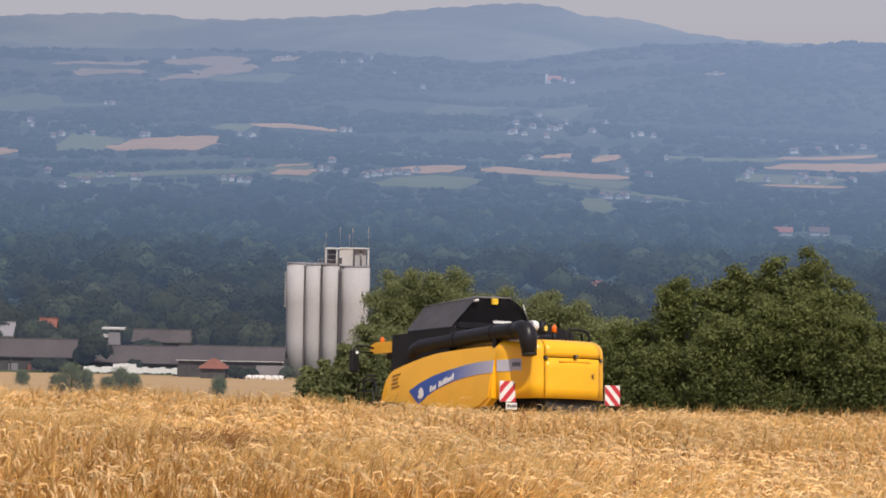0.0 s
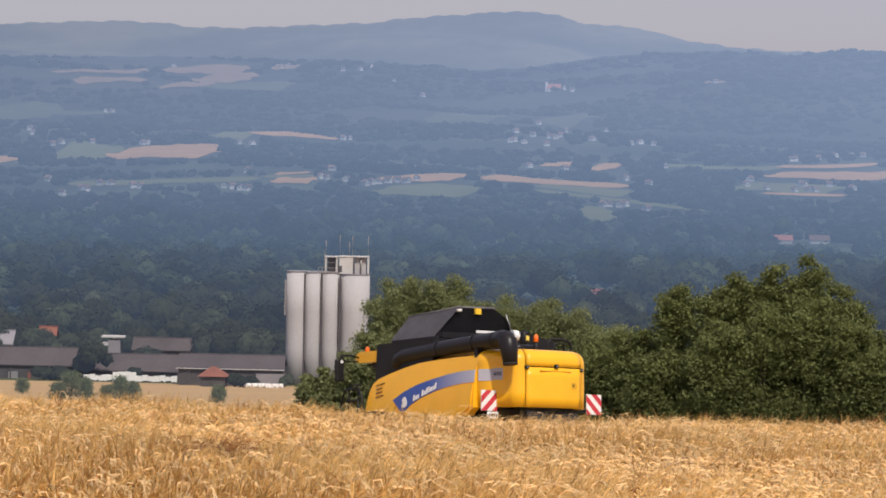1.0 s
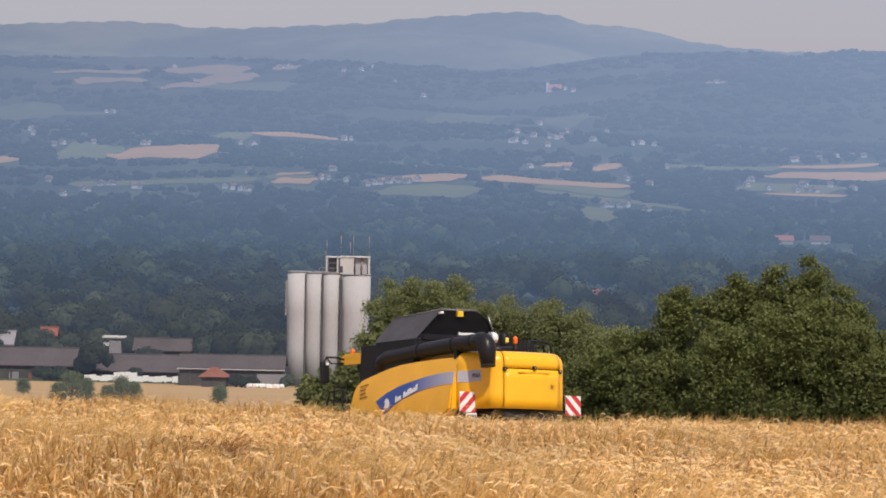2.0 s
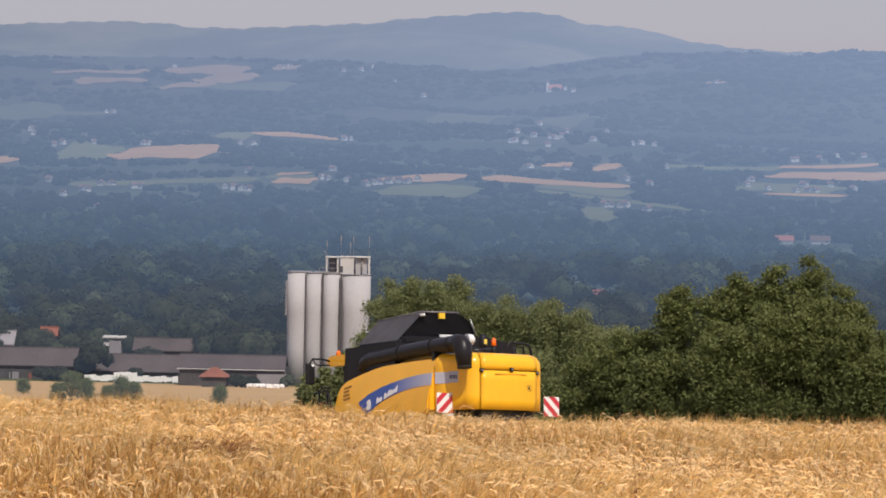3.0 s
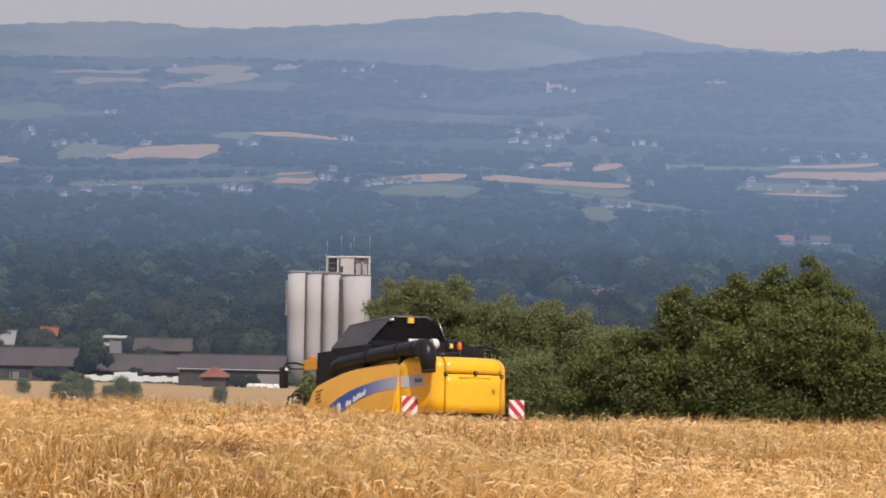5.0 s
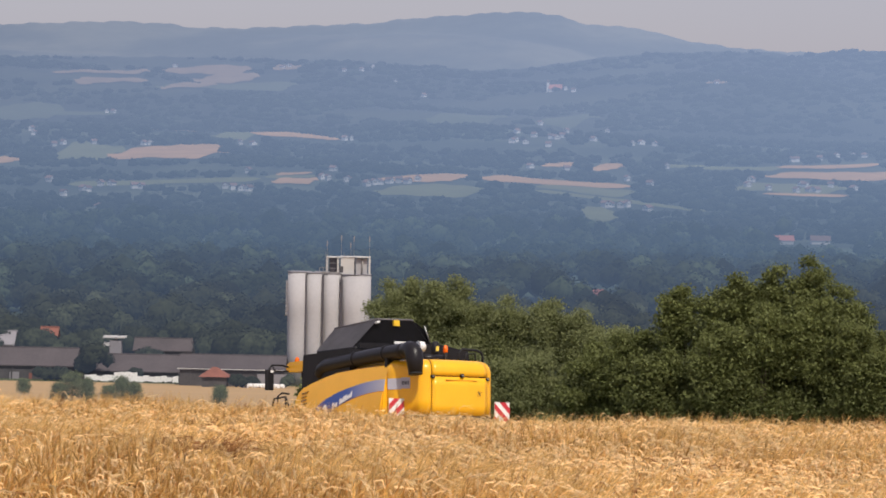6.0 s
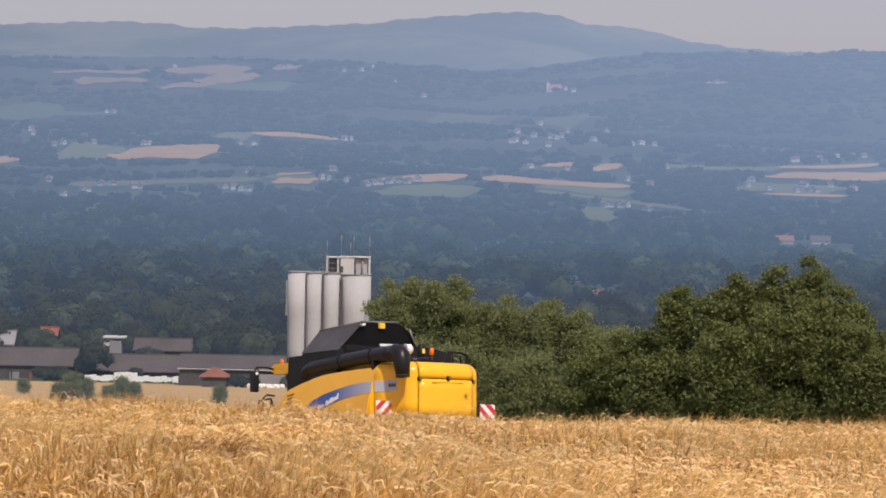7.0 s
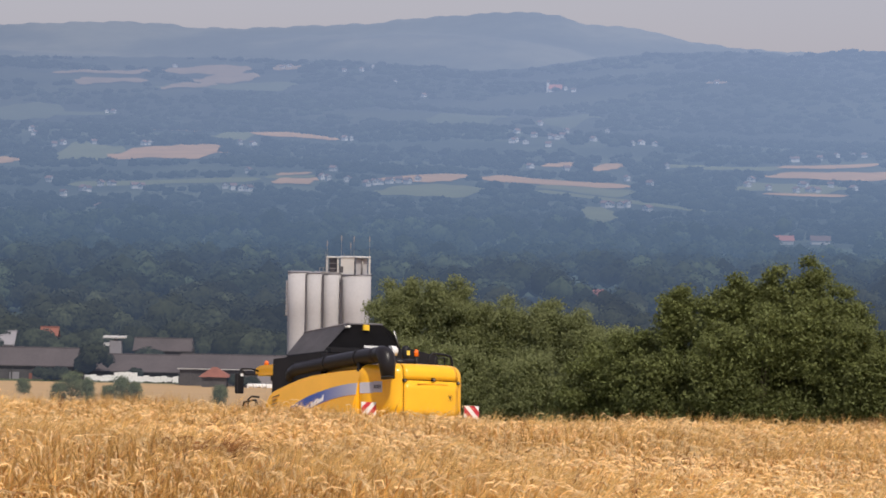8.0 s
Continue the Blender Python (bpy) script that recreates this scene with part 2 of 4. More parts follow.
def land(x, y):
    """Height of the ground: a field that rolls over a crest, a long fall to a flat valley, then rising slopes."""
    x, y = np.asarray(x, float), np.asarray(y, float)
    z = np.interp(y, LAND_Y, LAND_Z)
    for s in (-3.0, 3.0):
        z = z + np.interp(y + s, LAND_Y, LAND_Z)
    z = z / 3
    near = np.clip((y - 20) / 40, 0, 1) * np.clip((120 - y) / 40, 0, 1)
    z = z + 0.012 * x * near
    z = z + np.clip((y - 22) / 14, 0, 1) * np.clip((52 - y) / 8, 0, 1) * (-0.005 + 0.19 / (1 + np.exp(np.clip(x + 1.2, -30, 30) * 1.2)))
    far = np.clip((y - 1900) / 600, 0, 1)
    z = z + far * (4 * np.sin(x / 170 + 1.3) + 3 * np.sin(x / 71 + y / 150) + 3 * np.sin(y / 110 + x / 260))
    return z + 0.05 * np.sin(x / 3.1 + 0.4) * np.sin(y / 4.3) * np.clip((90 - y) / 50, 0, 1)


ys = np.unique(np.concatenate([np.linspace(-300, 0, 12), np.linspace(0, 70, 71), np.linspace(70, 130, 31), np.geomspace(130, 3060, 220)]))
cols = 120
xs = np.linspace(-1, 1, cols)
half = np.maximum(220, 0.42 * ys)
gx = xs[None, :] * half[:, None]
gy = np.repeat(ys[:, None], cols, 1)
gv = np.stack([gx, gy, land(gx, gy)], -1).reshape(-1, 3)
ii = (np.arange(len(ys) - 1)[:, None] * cols + np.arange(cols - 1)[None, :]).ravel()
gf = np.stack([ii, ii + 1, ii + 1 + cols, ii + cols], 1)
cy = gv[ii, 1]
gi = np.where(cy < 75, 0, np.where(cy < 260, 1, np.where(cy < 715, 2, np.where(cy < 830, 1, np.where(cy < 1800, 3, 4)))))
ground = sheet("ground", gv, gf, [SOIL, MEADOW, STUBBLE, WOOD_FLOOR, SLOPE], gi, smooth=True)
tagged(ground, "rolling farmland falling from a ripe field to a wooded valley", "ground", kind="structure")


def range_height(X, Y, y0, y1, crest, foot, wob):
    """Height of a range of hills: its crest by x, with rounded spurs down to its foot."""
    t = np.asarray((Y - y0) / (y1 - y0), float)
    top = np.interp(X / y1, crest[0], crest[1]) * y1
    ease = np.where(t < 1, np.clip(t, 0, 1) ** 0.9, 1 - 2.5 * (t - 1))
    Z = foot + (top - foot) * ease
    Z = Z + wob * np.sin(X / 150 + Y / 300) * np.sin(Y / 130 + X / 400) * (t * (1 - t) * 4).clip(0)
    return Z + 0.10 * wob * np.sin(X / 19) * np.sin(X / 7.3 + 1) * np.clip(t, 0, 1)


def hills(name, mat, label, y0, y1, *shape):
    hx = np.linspace(-1.0, 1.0, 260)
    t = np.linspace(0, 1.12, 40)
    X = hx[None, :] * (0.30 * y1) * np.ones((len(t), 1))
    Y = y0 + (y1 - y0) * t[:, None] + 0 * X
    Z = range_height(X, Y, y0, y1, *shape)
    n = len(hx)
    k = (np.arange(len(t) - 1)[:, None] * n + np.arange(n - 1)[None, :]).ravel()
    ob = sheet(name, np.stack([X, Y, Z], -1).reshape(-1, 3), np.stack([k, k + 1, k + 1 + n, k + n], 1), [mat], smooth=True)
    return tagged(ob, label, "hills", kind="structure")


# crests as (sideways slope, upward slope) seen from the field
HILL_CREST = (np.array([-0.32, -0.155, -0.096, -0.046, -0.014, 0.012, 0.031, 0.05, 0.07, 0.09, 0.11, 0.119, 0.139, 0.152, 0.32]),
              np.array([0.025, 0.0268, 0.028, 0.0275, 0.0272, 0.0254, 0.0272, 0.0305, 0.0329, 0.0338, 0.0341, 0.0329, 0.0353, 0.035, 0.03]))
RIDGE_CREST = (np.array([-0.32, -0.155, -0.116, -0.099, -0.089, -0.071, -0.0455, -0.026, -0.0142, 0.009, 0.0229, 0.0386, 0.0456, 0.0505, 0.068, 0.08, 0.096, 0.11, 0.152, 0.32]),
               np.array([0.036, 0.038, 0.0398, 0.0395, 0.0382, 0.0383, 0.0399, 0.041, 0.0429, 0.0449, 0.046, 0.045, 0.0418, 0.0421, 0.0407, 0.0374, 0.0354, 0.0343, 0.033, 0.03]))
HILL_SHAPE = (2900, 3900, HILL_CREST, -12, 12)
RIDGE_SHAPE = (3900, 4750, RIDGE_CREST, 60, 20)
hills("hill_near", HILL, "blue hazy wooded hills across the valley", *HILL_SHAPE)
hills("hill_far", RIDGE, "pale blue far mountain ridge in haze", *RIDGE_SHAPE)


def lie(x, y):
    """Height of the land or of the nearer hills, whichever is on top."""
    x, y = np.asarray(x, float), np.asarray(y, float)
    return np.where(y > 2990, np.maximum(np.where(y < 3060, land(x, y), -99), range_height(x, y, *HILL_SHAPE)), land(x, y))


# ---------- trees and bushes ----------
def leaves(rng, P, out, size, loose):
    """One pointed face for each leaf at P, loosely turned outwards."""
    n = len(P)
    nor = out + rng.normal(0, loose, (n, 3)) + np.array([0, 0, 0.2])
    nor /= np.linalg.norm(nor, axis=1)[:, None]
    a = np.cross(nor, rng.normal(0, 1, (n, 3)))
    a /= np.linalg.norm(a, axis=1)[:, None]
    b = np.cross(nor, a)
    s = size * rng.uniform(0.6, 1.4, n)[:, None]
    V = np.stack([P - a * s, P + a * s * 0.55 + b * s * 0.6, P + a * s * 0.55 - b * s * 0.6], 1).reshape(-1, 3)
    return V, np.arange(n * 3).reshape(-1, 3)


def leaf_cloud(rng, lobes, per_lobe, twigs, size, spread):
    """Leaves in tufts over the skin of overlapping lobes (x, y, z, r)."""
    P, N = [], []
    k = max(1, per_lobe // twigs)
    for cx, cy_, cz, r in lobes:
        d = rng.normal(0, 1, (twigs, 3))
        d /= np.linalg.norm(d, axis=1)[:, None]
        d[:, 2] = np.where(d[:, 2] < -0.4, -d[:, 2], d[:, 2])
        rad = r * (0.25 + 1.0 * rng.random(twigs) ** 0.6) * (1 + 0.22 * np.sin(d[:, 0] * 5 + cx) * np.sin(d[:, 2] * 4 + cz * 3))
        c = np.array([cx, cy_, cz]) + d * rad[:, None]
        o = rng.normal(0, 1, (twigs * k, 3))
        o /= np.linalg.norm(o, axis=1)[:, None]
        q = np.repeat(c, k, 0) + o * (spread * rng.uniform(0.3, 1.25, (twigs * k, 1))) * np.array([1, 1, 0.75])
        P.append(q)
        N.append(0.22 * np.repeat(d, k, 0) + 0.3 * o)
    return leaves(rng, np.concatenate(P), np.concatenate(N), size, 0.6)


def tree(name, x, y, top, width, leaf, rng, size=0.06, label="", density=1.0, seen=-7.8, base=None, tuft=0.28, category=""):
    """A bushy hedge tree: forked trunk, limbs, and an uneven crown of tufted leaves."""
    z = float(land(x, y)) if base is None else base
    H = top - z
    t = empty(name, pose(x, y, z), label, category or ("tree" if H > 4 else "bush"), "field hedge")
    lobes = []
    lo = max(0.15, (seen - z) / H)
    count = int(34 + 26 * (1 - lo) * min(H / 5, 1.6))
    for i in range(count):
        u = lo + (0.93 - lo) * (i + rng.uniform(0, 1)) / count
        a = rng.uniform(0, 6.28)
        r = width * rng.uniform(0.10, 0.21) * (1.15 - 0.55 * u)
        reach = (width * 0.52 - r * 0.6) * (1 - 1.15 * max(0, u - 0.42)) * rng.uniform(0.35, 1.08)
        lobes.append((math.cos(a) * reach, math.sin(a) * reach, min(H * u, H - r), r))
    for i in range(5):      # leading shoots, each a slim stack
        sx_, sy_ = rng.uniform(-0.34, 0.34) * width, rng.uniform(-0.2, 0.2) * width
        tip = H * rng.uniform(0.84, 1.0) if i else H
        for j in range(3):
            r = width * (0.055 + 0.035 * j)
            lobes.append((sx_ * (0.4 if not i else 1), sy_, tip - r - 0.16 * width * j, r))
    bm = bmesh.new()
    rod([(0, 0, -0.3), (0.05, 0, H * 0.18), (0.1, 0.1, H * 0.45), (0, 0.1, H * 0.8)], [0.02 * H, 0.016 * H, 0.01 * H, 0.004 * H], 8, bm)
    part("trunk", finish(bm), BARK, t, "grey-brown forked trunk")
    for lx, ly, lz, r in lobes[::7]:
        part("limb", rod([(0.05, 0.02, lz * 0.35), (lx * 0.5, ly * 0.5, lz * 0.72), (lx, ly, lz)], [0.008 * H, 0.005 * H, 0.002 * H], 6), BARK, t)
    V, F = leaf_cloud(rng, lobes, int(390 * density), 56, size, tuft)
    sheet("crown", V, F, [leaf], parent=t)
    return t


rng = np.random.default_rng(7)
GREEN = "leafy dark green hazel tree in the hedge beyond the field"
PALE = "dusty green willow bush in the hedge beyond the field"
for x, y, top, w in [(6.7, 97, -4.5, 3.0), (8.1, 96, -3.0, 2.6), (9.5, 95, -2.5, 2.9), (10.8, 95, -2.35, 2.8), (12.1, 95, -1.85, 3.2), (13.2, 95, -2.9, 2.8),
                     (14.2, 93, -4.2, 2.6), (15.5, 91, -2.7, 2.8), (5.5, 98, -5.0, 3.2), (7.2, 93, -4.9, 2.8), (8.8, 92, -3.9, 3.0), (10.2, 92, -3.3, 2.9), (11.6, 92, -3.1, 3.0), (12.9, 91, -3.6, 2.8), (14.2, 91, -4.6, 2.8), (15.4, 90, -5.0, 3.0)]:
    tree("hedge_tree", x, y, top, w, LEAF, rng, label=GREEN)
for x, y, top, w in [(-2.3, 116, -4.4, 3.2), (-1.1, 117, -3.9, 3.4), (0.3, 116, -3.8, 3.4), (1.6, 117, -4.9, 3.6), (2.9, 116, -4.6, 3.6), (4.4, 115, -4.6, 3.6), (5.8, 114, -4.9, 3.6), (7.2, 113, -5.5, 3.6), (0.4, 112, -6.2, 3.6), (3.4, 111, -6.3, 3.8), (5.6, 110, -6.4, 3.6), (-1.6, 113, -6.0, 3.0)]:
    tree("willow_bush", x, y, top, w, LEAF_B, rng, label=PALE, seen=-9.6, size=0.056, tuft=0.36, density=1.15)
for x, y, top, w in [(-5.0, 113, -7.6, 2.0), (-4.2, 113, -7.3, 2.0), (-3.4, 113, -6.6, 2.0), (-2.8, 114, -5.6, 1.8), (-4.4, 112, -8.6, 2.2)]:
    tree("willow_bush", x, y, top, w, LEAF_B, rng, label=PALE, density=0.7, seen=-10, size=0.08, tuft=0.2)
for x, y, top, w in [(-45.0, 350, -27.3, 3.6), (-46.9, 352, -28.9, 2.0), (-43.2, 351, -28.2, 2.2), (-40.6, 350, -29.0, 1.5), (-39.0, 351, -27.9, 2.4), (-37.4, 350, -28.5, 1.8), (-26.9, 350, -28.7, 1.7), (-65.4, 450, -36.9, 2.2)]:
    tree("field_bush", x, y, top, w, LEAF_FAR, rng, label="low green bush with painted haze standing alone in the pale stubble", density=0.3, seen=-60, size=0.075, tuft=0.5, category="bush")

# ---------- grain silo ----------
silo = empty("grain_silo", pose(-29.0, 735, -61.6), "tall pale concrete grain silo with a head house and aerials", "silo")
for cx, cy_, r, h in ((-8.2, 0, 2.55, 29.2), (-3.9, 0.6, 2.5, 29.0), (0.5, 0.9, 2.5, 28.9), (6.7, 1.0, 3.75, 28.7), (-7.4, 5.2, 2.5, 29.0), (-1.7, 5.5, 2.5, 29.0), (3.4, 5.6, 2.5, 29.0)):
    cell = part("cell", rod([(cx, cy_, -1.5), (cx, cy_, h * 0.33), (cx, cy_, h * 0.66), (cx, cy_, h)], r, 40), CONCRETE, silo)
    part("cap", rod([(cx, cy_, h), (cx, cy_, h + 0.18)], r + 0.12, 32), GREY_WALL, cell, "thin grey roof slab")
# dark strips before the cells paint in the shade of their gaps
for jx in (-6.03, -1.68, 2.98):
    part("joint", box(jx - 0.2, jx + 0.2, -1.75, -1.0, -1.5, 28.8), ROOF_DARK, silo, "dark strip painted for the shade in the gap between cells")
part("head_house", box(2.6, 6.1, -0.5, 3.5, 28.9, 33.2, 0.05), PALE_WALL, silo, "pale concrete head house")
part("head_house_annex", box(6.5, 9.4, 0.4, 3.5, 28.9, 33.0, 0.05), CONCRETE, silo, "grey recessed annex")
part("roof", box(-1.1, 2.6, -0.8, 3.8, 33.05, 33.3, 0.03), PALE_WALL, silo, "thin flat roof slab")
part("roof", box(2.5, 10.2, -0.7, 3.8, 33.2, 33.42, 0.03), PALE_WALL, silo, "thin flat roof slab")
for px_ in (-0.85, 1.95, 9.95):
    part("post", box(px_ - 0.2, px_ + 0.2, -0.6, -0.2, 28.9, 33.1), PALE_WALL, silo, "pale corner post")
    part("post", box(px_ - 0.2, px_ + 0.2, 3.2, 3.6, 28.9, 33.1), PALE_WALL, silo, "pale corner post")
# dark box added as backing for the frame's dark opening
part("dark_backing", box(-0.3, 1.6, 1.0, 2.6, 29.4, 32.9, 0.1), ROOF_DARK, silo, "dark backing box added inside the open frame")
for pz in (30.3, 31.6):
    part("cross_rail", box(-0.7, 1.9, -0.5, -0.36, pz, pz + 0.12), STEEL, silo)
part("downpipe", rod([(6.3, -0.7, 28.9), (6.3, -0.7, 33.2)], 0.16, 8), ROOF_DARK, silo, "dark downpipe")
part("downpipe", rod([(8.1, 0.1, 28.9), (8.1, 0.1, 33.1)], 0.2, 8), STEEL, silo, "grey downpipe")
part("window", box(2.3, 3.3, -0.56, -0.46, 29.3, 30.9), BARN_WALL, silo, "dark window opening")
part("platform", box(-2.8, 2.4, -1.0, 3.4, 28.95, 29.4), STEEL, silo, "steel gallery platform")
for px_ in (-2.7, -1.7):
    part("gallery_post", box(px_ - 0.06, px_ + 0.06, -1.0, -0.88, 29.4, 30.5), STEEL, silo)
part("gallery_rail", box(-2.76, -0.9, -1.0, -0.9, 30.4, 30.52), STEEL, silo)
for ax, h0, h1 in ((-0.9, 33.3, 37.2), (2.7, 33.4, 38.7), (5.1, 33.4, 36.8), (5.9, 33.4, 38.5), (9.9, 33.4, 38.5), (-1.3, 29.4, 34.6), (3.4, 33.4, 34.2)):
    aerial = part("aerial", rod([(ax, 1, h0), (ax, 1, h1)], 0.05, 6), STEEL, silo, "thin steel aerial mast")
    if h1 > 36:
        part("antenna_panel", box(ax - 0.13, ax + 0.13, 0.85, 0.95, h1 - 1.3, h1 + 0.1), GREY_WALL, aerial, "grey antenna panel")
part("ladder_cage", box(-11.2, -10.4, -0.6, 0.2, 18.0, 27.0), GREY_WALL, silo, "grey ladder cage")
for i in range(9):
    part("ladder_hoop", box(-11.3, -10.3, -0.7, 0.3, 18.2 + i, 18.32 + i), STEEL, silo)


# ---------- farmyard at the foot of the slope ----------
def barn(label, x0, x1, y, base, eave, ridge, depth, wall, roof, doors=(), strip=False, name="barn"):
    """A long gabled farm building, its eaves towards the field."""
    b = empty(name, pose(x0, y, base), label, "building", "farm buildings")
    L = x1 - x0
    e, r, d = eave - base, ridge - base, depth / 2
    part("wall", prism([(0, -1.5), (0, e), (d, r - 0.3), (depth, e), (depth, -1.5)], 0.0, L), wall, b)
    o = 0.6
    k = (r - e) / d
    front = part("roof", prism([(-o, e - k * o), (-o, e - k * o + 0.28), (d, r + 0.28), (d, r)], -0.5, L + 0.5), roof, b, "weathered roof slope")
    part("roof", prism([(d, r), (d, r + 0.28), (depth + o, e - k * o + 0.28), (depth + o, e - k * o)], -0.5, L + 0.5), roof, b, "weathered roof slope")
    part("ridge_cap", box(-0.5, L + 0.5, d - 0.3, d + 0.3, r + 0.12, r + 0.4), roof, front)
    if strip:
        part("gutter", box(-0.5, L + 0.5, -o - 0.12, -o + 0.06, e - k * o, e - k * o + 0.2), PALE_WALL, front, "pale gutter")
    for i in range(int(L // 5.5)):
        part("post", box(2.4 + i * 5.5, 2.75 + i * 5.5, -0.35, -0.05, -1.0, e - k * 0.3), BARN_WALL, b, "dark timber post")
    for a, c, h, m in doors:
        part("door", box(a, c, -0.12, 0.1, -0.5, h), m, b)
    return b


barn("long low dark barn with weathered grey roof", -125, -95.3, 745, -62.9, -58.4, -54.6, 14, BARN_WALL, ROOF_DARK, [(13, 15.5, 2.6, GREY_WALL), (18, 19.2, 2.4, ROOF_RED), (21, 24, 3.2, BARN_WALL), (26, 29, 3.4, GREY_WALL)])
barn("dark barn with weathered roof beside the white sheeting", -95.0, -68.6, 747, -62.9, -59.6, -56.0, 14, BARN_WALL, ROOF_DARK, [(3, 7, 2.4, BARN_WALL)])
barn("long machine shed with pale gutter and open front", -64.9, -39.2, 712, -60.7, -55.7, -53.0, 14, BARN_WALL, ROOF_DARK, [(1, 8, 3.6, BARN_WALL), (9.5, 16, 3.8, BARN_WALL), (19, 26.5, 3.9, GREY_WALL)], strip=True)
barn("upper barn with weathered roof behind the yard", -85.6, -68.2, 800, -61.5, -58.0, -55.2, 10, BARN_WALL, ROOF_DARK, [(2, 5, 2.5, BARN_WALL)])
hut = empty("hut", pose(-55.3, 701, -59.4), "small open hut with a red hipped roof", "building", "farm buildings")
part("wall", box(-3.0, 3.0, -2.6, 2.6, -1.0, 2.9), BARN_WALL, hut)
bm = bmesh.new()
eave = [bm.verts.new(q) for q in ((-3.7, -3.3, 2.75), (3.7, -3.3, 2.75), (3.7, 3.3, 2.75), (-3.7, 3.3, 2.75))]
peak = [bm.verts.new((-0.5, 0, 5.0)), bm.verts.new((0.5, 0, 5.0))]
for f in ((eave[0], eave[1], peak[1], peak[0]), (eave[1], eave[2], peak[1]), (eave[2], eave[3], peak[0], peak[1]), (eave[3], eave[0], peak[0]), eave[::-1]):
    bm.faces.new(f)
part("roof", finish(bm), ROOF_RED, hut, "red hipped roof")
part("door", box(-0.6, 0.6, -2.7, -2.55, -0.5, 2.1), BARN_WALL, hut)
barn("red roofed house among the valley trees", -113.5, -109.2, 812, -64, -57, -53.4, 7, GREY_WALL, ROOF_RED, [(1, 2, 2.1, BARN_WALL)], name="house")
barn("grey farmhouse with pale roof", -124, -116.5, 780, -63, -55.6, -52.6, 9, GREY_WALL, GREY_WALL, [(2, 3, 2.1, BARN_WALL)], name="house")
sheeting = empty("silage_sheeting", pose(-91.4, 736, -62.2), "long white plastic sheeting stretched along the yard edge", "plastic sheeting")
for i in range(16):
    a, step = i * 1.5, 0.9 if 5 <= i < 9 else 0.0
    lo_, top_ = 0.75 - 0.35 * step + 0.16 * math.sin(i * 1.9), 2.25 + step + 0.16 * math.sin(i * 2.1)
    part("panel", prism([(a + 0.02, lo_), (a + 0.02, top_), (a + 1.48, top_ + 0.14 * math.sin(i * 2.6)), (a + 1.48, lo_ + 0.2 * math.sin(i * 3.3))], -0.12, 0.12, "y"), WHITE, sheeting)
    part("tyre", rod([(a + 0.7, -0.2, 0.55), (a + 0.7, -0.5, 0.55)], 0.36 + 0.1 * math.sin(i * 4.0), 12), RUBBER, sheeting, "black tyre weight")
part("silage_wall", box(-0.5, 24.5, 0.2, 0.6, -0.6, 2.2), BARN_WALL, sheeting, "dark low wall behind the sheeting")
# dark strip along the foot of the sheeting
part("base_strip", box(-0.3, 24.3, -0.1, 0.1, -0.5, 0.72), BARN_WALL, sheeting, "dark base strip")
tower = empty("feed_tower", pose(-86.8, 765, -62.6), "grey feed tower with wide pale canopies", "tower")
part("shaft", box(-1.6, 1.6, -1.5, 1.5, -1.5, 9.6, 0.1), GREY_WALL, tower)
part("canopy", box(-3.3, 2.7, -2, 2, 10.3, 10.75, 0.05), PALE_WALL, tower, "pale flat canopy")
part("canopy", box(-3.2, -1.6, -2, 2, 8.2, 9.0, 0.05), PALE_WALL, tower, "pale low canopy")
part("mast", box(-0.4, 0.4, -0.4, 0.4, 9.6, 10.3), STEEL, tower)
for i in range(12):
    bx = -48.5 + i * 0.86 + rng.uniform(-0.25, 0.25)
    bale = part("wrapped_bale", rod([(-0.5, 0, 0), (0.5, 0, 0)], 0.55, 12), WHITE)
    bale.matrix_world = pose(bx, 702, float(land(bx, 702)) + 0.5, 0, 0, rng.uniform(-70, 70))
    tagged(bale, "white plastic-wrapped round bale in the farmyard", "bale", "wrapped bales")


